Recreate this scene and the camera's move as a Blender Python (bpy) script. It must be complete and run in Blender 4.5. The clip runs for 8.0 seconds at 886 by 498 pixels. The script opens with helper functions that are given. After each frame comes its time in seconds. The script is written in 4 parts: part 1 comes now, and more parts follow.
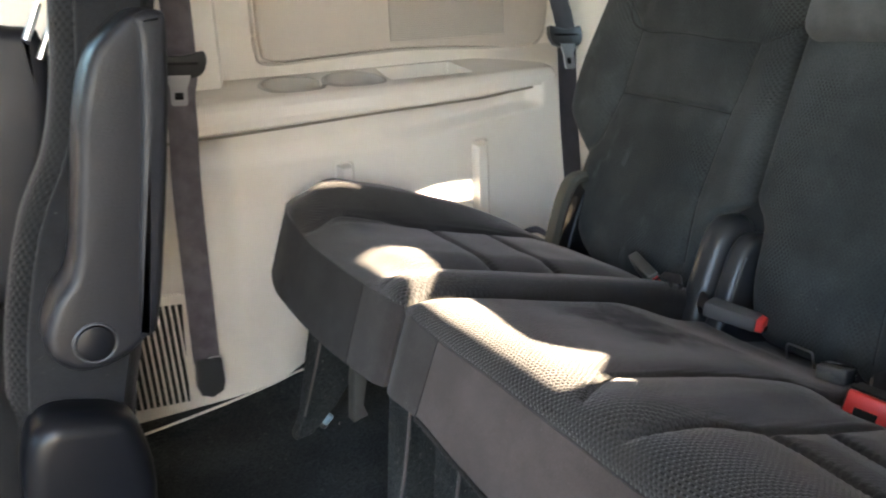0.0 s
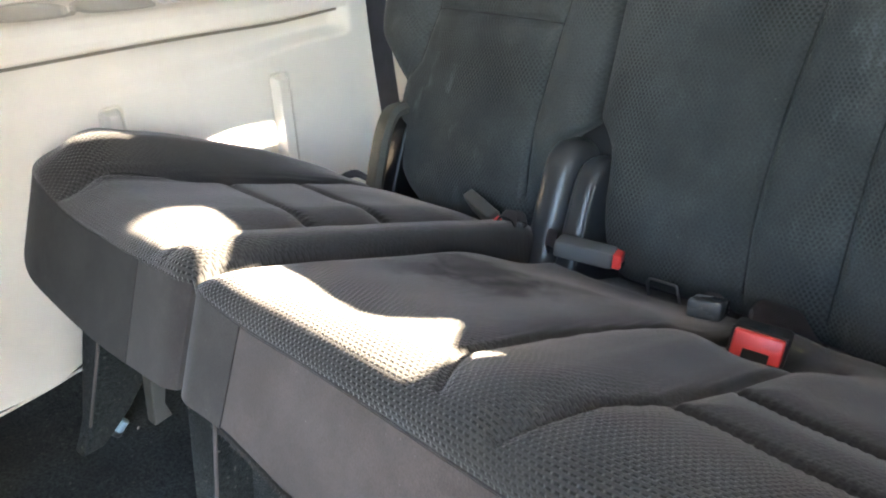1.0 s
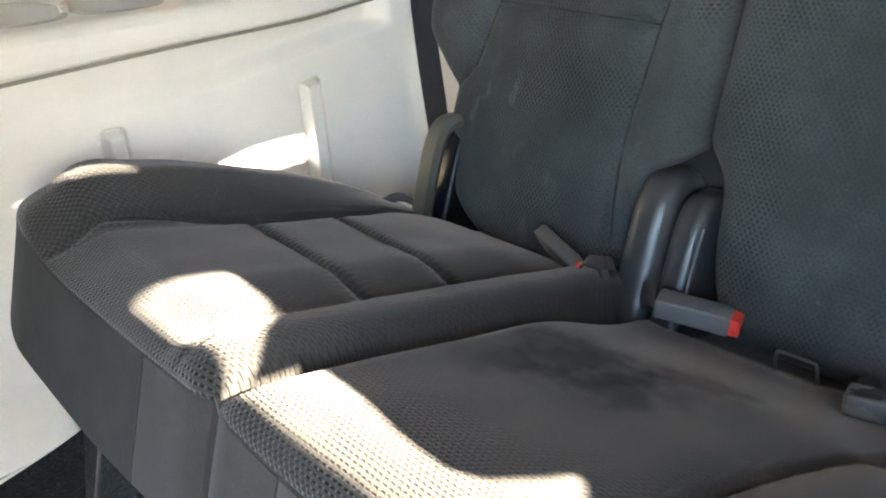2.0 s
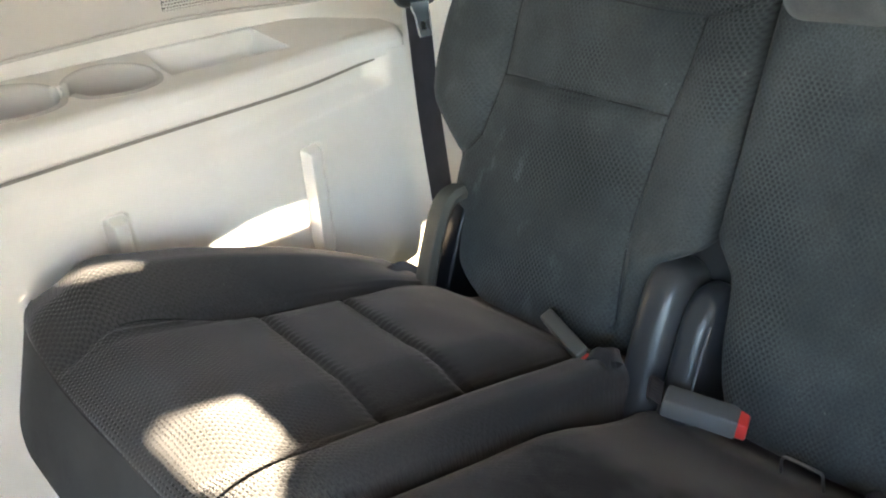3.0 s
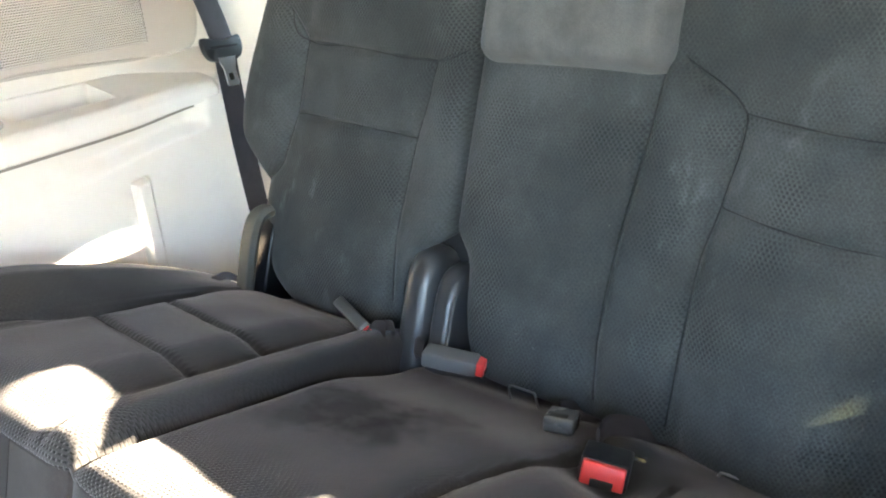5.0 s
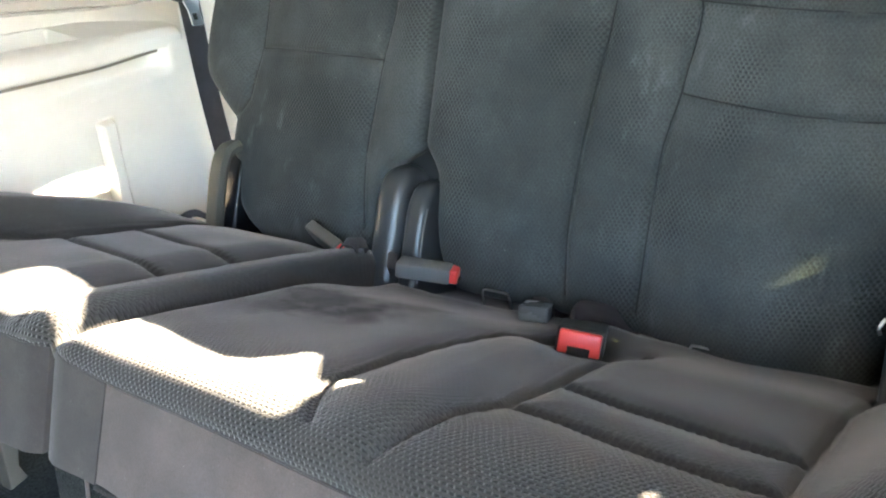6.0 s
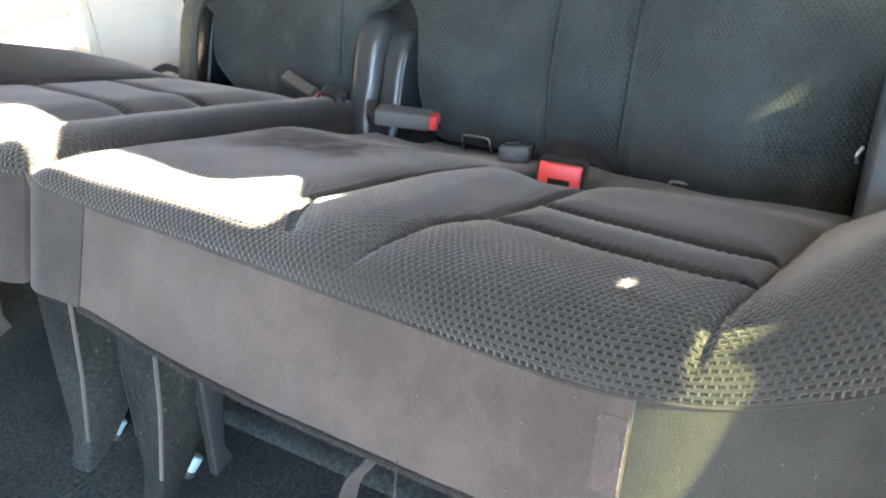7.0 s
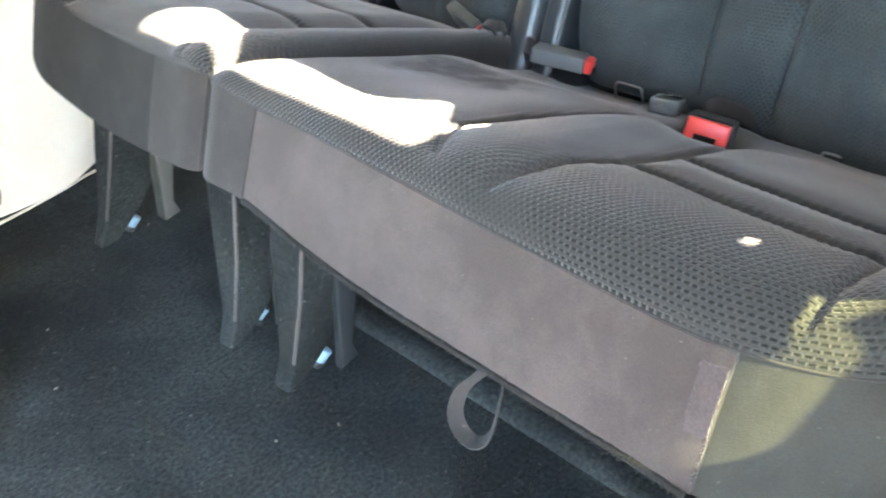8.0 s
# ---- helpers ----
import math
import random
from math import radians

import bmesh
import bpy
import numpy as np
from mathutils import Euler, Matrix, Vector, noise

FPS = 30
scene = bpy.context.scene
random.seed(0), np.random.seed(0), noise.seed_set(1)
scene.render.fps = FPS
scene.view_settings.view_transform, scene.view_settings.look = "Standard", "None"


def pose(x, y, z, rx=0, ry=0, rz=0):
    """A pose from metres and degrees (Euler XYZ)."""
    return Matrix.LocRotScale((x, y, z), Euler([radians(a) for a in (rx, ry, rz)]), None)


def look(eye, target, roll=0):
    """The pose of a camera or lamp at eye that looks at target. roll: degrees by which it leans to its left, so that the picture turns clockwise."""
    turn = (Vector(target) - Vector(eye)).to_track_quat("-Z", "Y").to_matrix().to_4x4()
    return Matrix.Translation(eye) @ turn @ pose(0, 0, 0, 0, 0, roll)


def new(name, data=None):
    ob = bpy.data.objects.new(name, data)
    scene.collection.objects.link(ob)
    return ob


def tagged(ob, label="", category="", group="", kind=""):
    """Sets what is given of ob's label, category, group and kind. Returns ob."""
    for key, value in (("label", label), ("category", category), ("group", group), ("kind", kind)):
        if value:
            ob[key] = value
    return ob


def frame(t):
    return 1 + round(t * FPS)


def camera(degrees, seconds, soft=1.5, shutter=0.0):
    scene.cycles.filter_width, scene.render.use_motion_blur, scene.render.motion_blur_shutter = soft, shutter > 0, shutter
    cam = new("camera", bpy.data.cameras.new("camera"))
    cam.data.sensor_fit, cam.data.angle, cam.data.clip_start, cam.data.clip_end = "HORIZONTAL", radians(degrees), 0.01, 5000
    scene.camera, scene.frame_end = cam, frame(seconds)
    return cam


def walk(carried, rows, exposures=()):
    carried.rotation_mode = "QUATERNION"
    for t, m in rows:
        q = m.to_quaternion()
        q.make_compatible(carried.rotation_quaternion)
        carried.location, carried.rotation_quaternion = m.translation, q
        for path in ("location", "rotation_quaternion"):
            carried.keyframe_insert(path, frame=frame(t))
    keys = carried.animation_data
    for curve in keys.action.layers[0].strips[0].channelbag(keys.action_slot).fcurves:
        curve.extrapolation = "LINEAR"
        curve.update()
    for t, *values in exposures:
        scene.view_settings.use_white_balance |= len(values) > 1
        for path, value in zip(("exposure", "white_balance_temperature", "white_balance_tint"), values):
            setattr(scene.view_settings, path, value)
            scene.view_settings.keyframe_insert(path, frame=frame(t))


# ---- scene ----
cam = camera(56.5, 8.0, 2.0, 0.2)
PATH = [
    (0, (0.021, 0.018, 0.723), (0.963, 1.676, 0.12), -2.5),
    (0.5, (0.086, 0.089, 0.683), (1.226, 1.611, 0.064), -3.1),
    (1, (0.127, 0.163, 0.664), (1.379, 1.535, -0.077), -3.4),
    (1.5, (0.181, 0.249, 0.664), (1.392, 1.636, -0.116), -4.2),
    (2, (0.226, 0.344, 0.686), (1.422, 1.722, -0.134), -4.2),
    (2.2, (0.235, 0.386, 0.697), (1.428, 1.759, -0.134), -4.4),
    (3.3, (0.255, 0.39, 0.832), (1.444, 1.724, -0.066), -4.2),
    (3.5, (0.251, 0.36, 0.84), (1.443, 1.696, -0.051), -4.2),
    (4, (0.231, 0.268, 0.845), (1.433, 1.618, -0.011), -4.7),
    (4.5, (0.2, 0.188, 0.835), (1.545, 1.428, 0.027), -4.3),
    (4.7, (0.183, 0.166, 0.838), (1.572, 1.365, 0.042), -4.2),
    (5.8, (0.091, 0.138, 0.739), (1.589, 1.211, -0.041), -3.8),
    (6, (0.083, 0.131, 0.71), (1.593, 1.207, -0.04), -4.5),
    (6.5, (0.069, 0.128, 0.672), (1.542, 1.179, -0.18), -4.8),
    (7, (0.06, 0.122, 0.653), (1.498, 1.111, -0.324), -4.5),
    (7.5, (0.05, 0.101, 0.664), (1.43, 1.086, -0.396), -3.4),
    (8, (0.035, 0.097, 0.663), (1.206, 1.304, -0.419), -2.5),
]
walk(cam, [(t, look(eye, target, roll)) for t, eye, target, roll in PATH],
     [(0.0, 4.02, 6850, 13), (0.5, 4.48, 6850, 13), (1.0, 4.66, 6600, 11), (2.2, 4.60, 6500, 9), (3.5, 4.58, 6580, 10), (4.5, 4.95, 6500, 12),
      (6.0, 5.14, 6500, 8), (6.5, 5.12, 6500, 8), (7.0, 5.38, 6550, 9), (8.0, 5.54, 6520, 8)])

# ---- daylight ----
SUN = Vector((-0.24, 0.88, -0.45))
world = bpy.data.worlds.new("daylight")
scene.world = world
world.use_nodes = True
wn = world.node_tree.nodes
sky = wn.new("ShaderNodeTexSky")
sky.sky_type = "NISHITA"
sky.sun_disc = False
sky.sun_elevation = radians(26.6)
sky.sun_rotation = radians(165)
wn["Background"].inputs["Strength"].default_value = 0.15
world.node_tree.links.new(sky.outputs["Color"], wn["Background"].inputs["Color"])
sun = bpy.data.lights.new("sun", "SUN")
sun.energy, sun.angle, sun.color = 5.0, radians(0.5), (1.0, 0.855, 0.64)
new("sun", sun).matrix_world = look((0, 0, 0), SUN)


# ---- materials ----
def material(name, color, rough=0.6, metal=0.0, spec=0.5):
    m = bpy.data.materials.new(name)
    m.use_nodes = True
    b = m.node_tree.nodes["Principled BSDF"]
    b.inputs["Base Color"].default_value = (*color, 1)
    b.inputs["Roughness"].default_value = rough
    b.inputs["Metallic"].default_value = metal
    b.inputs["Specular IOR Level"].default_value = spec
    return m, m.node_tree, b


def math_node(tree, op, a, b=None, c=None):
    n = tree.nodes.new("ShaderNodeMath")
    n.operation = op
    for slot, v in enumerate((a, b, c)):
        if v is None:
            continue
        if isinstance(v, (int, float)):
            n.inputs[slot].default_value = v
        else:
            tree.links.new(v, n.inputs[slot])
    return n.outputs[0]


def noise_node(tree, scale, detail=3.0, vector=None, rough=0.55):
    n = tree.nodes.new("ShaderNodeTexNoise")
    n.inputs["Scale"].default_value = scale
    n.inputs["Detail"].default_value = detail
    n.inputs["Roughness"].default_value = rough
    if vector is None:
        vector = tree.nodes.new("ShaderNodeTexCoord").outputs["Object"]
    tree.links.new(vector, n.inputs["Vector"])
    return n.outputs["Fac"]


def span(tree, value, lo, hi, to_lo=0.0, to_hi=1.0):
    n = tree.nodes.new("ShaderNodeMapRange")
    n.interpolation_type = "SMOOTHSTEP"
    tree.links.new(value, n.inputs[0])
    for k, v in enumerate((lo, hi, to_lo, to_hi)):
        n.inputs[k + 1].default_value = v
    return n.outputs[0]


def mix(tree, fac, a, b):
    n = tree.nodes.new("ShaderNodeMix")
    n.data_type = "RGBA"
    if isinstance(fac, (int, float)):
        n.inputs[0].default_value = fac
    else:
        tree.links.new(fac, n.inputs[0])
    for slot, v in ((6, a), (7, b)):
        if isinstance(v, tuple):
            n.inputs[slot].default_value = (*v, 1)
        else:
            tree.links.new(v, n.inputs[slot])
    return n.outputs[2]


def bump(tree, bsdf, height, strength, distance):
    n = tree.nodes.new("ShaderNodeBump")
    n.inputs["Strength"].default_value = strength
    n.inputs["Distance"].default_value = distance
    tree.links.new(height, n.inputs["Height"])
    tree.links.new(n.outputs[0], bsdf.inputs["Normal"])


def knit_fabric(name, dark, light, hole, pu=0.0053, pv=0.0039, depth=0.0006, sheen=0.25, marks=(), sat=True):
    """Seat cloth with staggered rows of small sunk dashes, rubbed smooth in places."""
    m, t, b = material(name, dark, 0.92, spec=0.15)
    uv = t.nodes.new("ShaderNodeUVMap")
    sep = t.nodes.new("ShaderNodeSeparateXYZ")
    t.links.new(uv.outputs[0], sep.inputs[0])
    wob = noise_node(t, 60, 2, uv.outputs[0])
    pull = noise_node(t, 11, 2, uv.outputs[0])
    u = math_node(t, "ADD", math_node(t, "DIVIDE", sep.outputs[0], pu), math_node(t, "ADD", math_node(t, "MULTIPLY", wob, 0.3), math_node(t, "MULTIPLY", pull, 2.2)))
    v = math_node(t, "ADD", math_node(t, "DIVIDE", sep.outputs[1], pv), math_node(t, "ADD", math_node(t, "MULTIPLY", wob, 0.25), math_node(t, "MULTIPLY", pull, 1.6)))
    row = math_node(t, "FLOOR", v)
    odd = math_node(t, "MULTIPLY", math_node(t, "FLOORED_MODULO", row, 2.0), 0.5)
    fu = math_node(t, "ABSOLUTE", math_node(t, "SUBTRACT", math_node(t, "FRACT", math_node(t, "ADD", u, odd)), 0.5))
    fv = math_node(t, "ABSOLUTE", math_node(t, "SUBTRACT", math_node(t, "FRACT", v), 0.5))
    if sat:
        dash = math_node(t, "MULTIPLY", span(t, fu, 0.25, 0.37, 1, 0), span(t, fv, 0.10, 0.28, 1, 0))
    else:
        dash = math_node(t, "MULTIPLY", span(t, fu, 0.16, 0.34, 1, 0), span(t, fv, 0.14, 0.36, 1, 0))
    knot = math_node(t, "MULTIPLY", span(t, fu, 0.34, 0.5), span(t, fv, 0.16, 0.36, 1, 0))
    wear = span(t, noise_node(t, 8, 4), 0.40 if sat else 0.44, 0.60 if sat else 0.66, 0.45 if sat else 0.22, 1.0)
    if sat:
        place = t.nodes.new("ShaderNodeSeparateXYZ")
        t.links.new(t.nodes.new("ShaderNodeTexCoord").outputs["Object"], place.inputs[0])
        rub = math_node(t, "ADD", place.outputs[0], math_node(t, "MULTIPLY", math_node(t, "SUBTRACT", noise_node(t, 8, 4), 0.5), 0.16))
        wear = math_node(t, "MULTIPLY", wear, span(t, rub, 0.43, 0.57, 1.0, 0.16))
        # Lighter front edge, for the stronger light there, mixed into the colour below.
        front_light = span(t, rub, 0.48, 0.72, 1.0, 0.0)
    dash = math_node(t, "MULTIPLY", dash, wear)
    knot = math_node(t, "MULTIPLY", knot, wear)
    grain = noise_node(t, 620, 4, rough=0.7)
    patchy = span(t, noise_node(t, 9, 6), 0.3, 0.75)
    base = mix(t, patchy, dark, light)
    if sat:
        base = mix(t, math_node(t, "MULTIPLY", front_light, 0.6), base, tuple(c * 1.6 for c in light))
    else:
        worn = span(t, noise_node(t, 5, 3, rough=0.5), 0.42, 0.62)
        base = mix(t, math_node(t, "MULTIPLY", worn, 0.45), base, tuple(c * 0.55 for c in dark))
    base = mix(t, span(t, grain, 0.35, 0.65, 0.5, 0.0), base, tuple(c * 0.4 for c in dark))
    lint = span(t, noise_node(t, 260, 1), 0.78, 0.84)
    base = mix(t, math_node(t, "MULTIPLY", lint, 0.35), base, (0.3, 0.29, 0.27))
    scuff = t.nodes.new("ShaderNodeMapping")
    scuff.inputs["Scale"].default_value = (30, 22, 5)
    t.links.new(t.nodes.new("ShaderNodeTexCoord").outputs["Object"], scuff.inputs["Vector"])
    rubbed = math_node(t, "MULTIPLY", span(t, noise_node(t, 1.0, 5, scuff.outputs[0], 0.65), 0.56, 0.74), span(t, noise_node(t, 5.5, 2), 0.48, 0.62))
    base = mix(t, math_node(t, "MULTIPLY", rubbed, 0.3), base, tuple(c * 2.4 for c in light))
    nap = math_node(t, "SUBTRACT", 1.0, math_node(t, "MULTIPLY", dash, 0.8))
    for at, reach, color, amount in marks:
        away = t.nodes.new("ShaderNodeVectorMath")
        away.operation = "DISTANCE"
        t.links.new(t.nodes.new("ShaderNodeTexCoord").outputs["Object"], away.inputs[0])
        away.inputs[1].default_value = at
        edge = math_node(t, "ADD", away.outputs["Value"], math_node(t, "MULTIPLY", math_node(t, "SUBTRACT", noise_node(t, 38, 5), 0.5), reach * 1.7))
        spot = span(t, edge, reach * 0.2, reach * 1.05, amount, 0.0)
        base = mix(t, spot, base, color)
        nap = math_node(t, "MULTIPLY", nap, math_node(t, "SUBTRACT", 1.0, spot))
    base = mix(t, math_node(t, "MULTIPLY", knot, 0.5 if sat else 0.12), base, tuple(c * 2.2 for c in light))
    t.links.new(mix(t, math_node(t, "MULTIPLY", dash, 0.70 if sat else 0.62), base, hole), b.inputs["Base Color"])
    h = math_node(t, "ADD", math_node(t, "MULTIPLY", dash, -1.0), math_node(t, "ADD", math_node(t, "MULTIPLY", grain, 0.4), math_node(t, "MULTIPLY", knot, 0.7)))
    bump(t, b, h, 0.9, depth)
    t.links.new(math_node(t, "MULTIPLY", nap, sheen), b.inputs["Sheen Weight"])
    b.inputs["Sheen Roughness"].default_value = 0.45
    b.inputs["Sheen Tint"].default_value = (1.0, 0.95, 0.95, 1)
    return m


def plain_fabric(name, dark, light, scale=700, depth=0.0005, sheen=0.3):
    m, t, b = material(name, dark, 0.95, spec=0.1)
    grain = noise_node(t, scale, 2)
    patchy = span(t, noise_node(t, 13, 8, rough=0.65), 0.36, 0.64)
    base = mix(t, patchy, dark, light)
    specks = span(t, noise_node(t, 330, 1), 0.76, 0.82)
    base = mix(t, math_node(t, "MULTIPLY", specks, 0.3), base, (0.35, 0.33, 0.3))
    base = mix(t, span(t, grain, 0.3, 0.7, 0.0, 0.35), base, tuple(c * 0.5 for c in dark))
    t.links.new(base, b.inputs["Base Color"])
    bump(t, b, grain, 0.6, depth)
    b.inputs["Sheen Weight"].default_value = sheen
    b.inputs["Sheen Roughness"].default_value = 0.6
    return m


def carpet_fabric(name, dark, light):
    m, t, b = material(name, dark, 1.0, spec=0.05)
    pile = noise_node(t, 230, 5, rough=0.8)
    patchy = span(t, noise_node(t, 6, 7), 0.35, 0.65)
    base = mix(t, patchy, dark, light)
    base = mix(t, span(t, pile, 0.38, 0.62, 0.75, 0.0), base, (0.003, 0.003, 0.004))
    dirt = span(t, noise_node(t, 210, 3), 0.64, 0.74)
    base = mix(t, math_node(t, "MULTIPLY", dirt, 0.45), base, (0.25, 0.23, 0.2))
    t.links.new(base, b.inputs["Base Color"])
    bump(t, b, pile, 1.0, 0.004)
    b.inputs["Sheen Weight"].default_value = 0.05
    return m


def plastic(name, color, rough=0.5, grain=900, depth=0.0003, dirt=0.12):
    m, t, b = material(name, color, rough)
    g = noise_node(t, grain, 2)
    marks = span(t, noise_node(t, 14, 6), 0.45, 0.75, 0.0, dirt)
    t.links.new(mix(t, marks, color, tuple(c * 0.6 for c in color)), b.inputs["Base Color"])
    t.links.new(span(t, noise_node(t, 25, 4), 0.3, 0.7, rough - 0.08, rough + 0.1), b.inputs["Roughness"])
    bump(t, b, g, 0.35, depth)
    return m


def webbing(name, color):
    m, t, b = material(name, color, 0.55)
    w = t.nodes.new("ShaderNodeTexWave")
    w.inputs["Scale"].default_value = 160
    w.inputs["Distortion"].default_value = 0.6
    w.bands_direction = "Z"
    t.links.new(t.nodes.new("ShaderNodeTexCoord").outputs["Object"], w.inputs["Vector"])
    t.links.new(mix(t, span(t, noise_node(t, 40, 3), 0.3, 0.7), color, tuple(c * 1.5 for c in color)), b.inputs["Base Color"])
    bump(t, b, w.outputs["Fac"], 0.4, 0.0004)
    return m


def tinted_glass(name, color):
    m = bpy.data.materials.new(name)
    m.use_nodes = True
    t = m.node_tree
    t.nodes.clear()
    out = t.nodes.new("ShaderNodeOutputMaterial")
    tr = t.nodes.new("ShaderNodeBsdfTransparent")
    tr.inputs[0].default_value = (*color, 1)
    gl = t.nodes.new("ShaderNodeBsdfGlossy")
    gl.inputs["Roughness"].default_value = 0.02
    fr = t.nodes.new("ShaderNodeFresnel")
    ms = t.nodes.new("ShaderNodeMixShader")
    t.links.new(fr.outputs[0], ms.inputs[0])
    t.links.new(tr.outputs[0], ms.inputs[1])
    t.links.new(gl.outputs[0], ms.inputs[2])
    t.links.new(ms.outputs[0], out.inputs[0])
    return m


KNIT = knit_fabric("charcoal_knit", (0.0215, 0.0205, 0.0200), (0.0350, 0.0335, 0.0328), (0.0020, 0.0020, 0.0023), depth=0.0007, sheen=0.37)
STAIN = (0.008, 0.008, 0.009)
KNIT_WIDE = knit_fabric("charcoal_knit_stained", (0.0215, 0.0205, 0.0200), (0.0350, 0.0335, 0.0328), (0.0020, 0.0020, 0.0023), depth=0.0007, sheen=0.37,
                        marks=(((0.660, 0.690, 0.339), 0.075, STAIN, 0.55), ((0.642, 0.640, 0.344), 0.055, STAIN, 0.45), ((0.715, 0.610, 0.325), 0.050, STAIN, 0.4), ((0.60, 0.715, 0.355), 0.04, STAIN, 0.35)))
# Backrest copy of the knit, lighter and bluer for the skylight on it.
KNIT_BACK_LIT = knit_fabric("charcoal_knit_back_lit", (0.049, 0.0555, 0.0575), (0.091, 0.100, 0.102), (0.006, 0.007, 0.008), 0.0054, 0.0042, 0.0007, 0.1, (), False)
KNIT_BLACK = knit_fabric("black_knit", (0.008, 0.009, 0.010), (0.014, 0.015, 0.017), (0.002, 0.002, 0.003), 0.0066, 0.0046, 0.0007, 0.1, (), False)
# Plain cloth without holes, its base raised to carry the brighter light up there.
HEAD_CLOTH_LIT = plain_fabric("lit_headrest_cloth", (0.082, 0.084, 0.084), (0.125, 0.127, 0.127), 800, 0.0005, 0.15)
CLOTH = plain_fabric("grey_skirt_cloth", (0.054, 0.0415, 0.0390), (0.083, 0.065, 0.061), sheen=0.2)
# Darker copy of the skirt cloth, with part of its shade in the colour.
CLOTH_DARK = plain_fabric("dark_shaded_cloth", (0.021, 0.019, 0.0182), (0.033, 0.0298, 0.0288), sheen=0.08)
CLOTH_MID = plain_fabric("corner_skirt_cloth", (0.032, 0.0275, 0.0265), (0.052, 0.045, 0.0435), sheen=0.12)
# Skirt cloth darkened for the shade on the near-facing end piece.
CLOTH_SIDE_SHADE = plain_fabric("shaded_end_cloth", (0.032, 0.031, 0.028), (0.048, 0.047, 0.043), sheen=0.1)
PIPING = plain_fabric("seam_thread", (0.009, 0.009, 0.010), (0.014, 0.014, 0.015), sheen=0.03)
SEAM_BACK = plain_fabric("back_seam_shade", (0.020, 0.022, 0.023), (0.032, 0.035, 0.036), sheen=0.05)
WORN = plain_fabric("worn_cloth", (0.060, 0.044, 0.044), (0.092, 0.068, 0.068), 420, 0.0016)
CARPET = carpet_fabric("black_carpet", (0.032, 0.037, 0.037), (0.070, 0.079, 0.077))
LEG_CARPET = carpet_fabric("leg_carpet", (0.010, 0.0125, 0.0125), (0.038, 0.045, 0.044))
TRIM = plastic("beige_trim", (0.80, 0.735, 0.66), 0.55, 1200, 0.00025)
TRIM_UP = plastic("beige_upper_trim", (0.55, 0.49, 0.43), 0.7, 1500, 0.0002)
# Both cup colours are darkened to hold the shade inside the holders.
CUP = plastic("cup_shade_plastic", (0.50, 0.45, 0.395), 0.6, 1200, 0.00025)
CUP_FLOOR = plastic("cup_floor_shade", (0.20, 0.155, 0.125), 0.8, 300, 0.0004, 0.5)
GRILLE = plastic("grille_plastic", (0.55, 0.50, 0.44), 0.6)
BLACK = plastic("black_plastic", (0.022, 0.023, 0.025), 0.42, 1400, 0.0003)
BLACK_GLOSS = material("smooth_black_plastic", (0.040, 0.043, 0.048), 0.30)[0]
OLIVE = plastic("grey_bracket_plastic", (0.062, 0.062, 0.053), 0.6)
FLAP = plastic("grey_leg_flap", (0.062, 0.058, 0.052), 0.6)
BRACKET_GREY = plastic("warm_grey_plastic", (0.078, 0.079, 0.074), 0.45)
GREY = plastic("grey_buckle_plastic", (0.14, 0.148, 0.152), 0.42)
BELT_END = plastic("dark_buckle_plastic", (0.12, 0.128, 0.135), 0.30)
RED = plastic("red_button_plastic", (0.78, 0.062, 0.056), 0.35, 600, 0.0001)
# Near-black for sheets and plugs that stand in for shade inside openings.
DARK_VOID = plastic("opening_shade", (0.01, 0.01, 0.01), 0.8)
BELT = webbing("grey_webbing", (0.095, 0.085, 0.10))
BELT_DARK = webbing("dark_webbing", (0.026, 0.022, 0.025))
CHROME = material("chrome", (0.85, 0.85, 0.86), 0.30, 1.0)[0]
WIRE = material("wire_steel", (0.35, 0.35, 0.36), 0.35, 1.0)[0]
JOINT = plastic("shaded_joint", (0.24, 0.21, 0.17), 0.8)
SIDE_CLOTH = plain_fabric("black_side_cloth", (0.0075, 0.008, 0.0095), (0.013, 0.014, 0.016), sheen=0.08)
SEAT_BLACK = material("recliner_black", (0.005, 0.0058, 0.008), 0.30, spec=0.22)[0]
BLUISH = plastic("pale_blue_plastic", (0.21, 0.31, 0.38), 0.35)
VINYL = plastic("black_vinyl", (0.008, 0.0085, 0.0115), 0.45, 600, 0.0010)
VINYL.node_tree.nodes["Principled BSDF"].inputs["Specular IOR Level"].default_value = 0.33
HEADLINER = plain_fabric("headliner_cloth", (0.36, 0.34, 0.315), (0.41, 0.385, 0.36))
GLASS = tinted_glass("clear_window", (0.85, 0.92, 0.88))
# Glass of the added panes that colour and dim two sun patches.
OLIVE_GLASS = tinted_glass("added_green_pane", (0.50, 0.535, 0.40))
# Tint set to hold back daylight through unseen side and rear glass.
PRIVACY = tinted_glass("privacy_glass", (0.62, 0.64, 0.62))
BOUNCE_GROUND = plain_fabric("bounce_ground", (0.27, 0.26, 0.245), (0.35, 0.335, 0.31), 60, 0.01, 0.0)


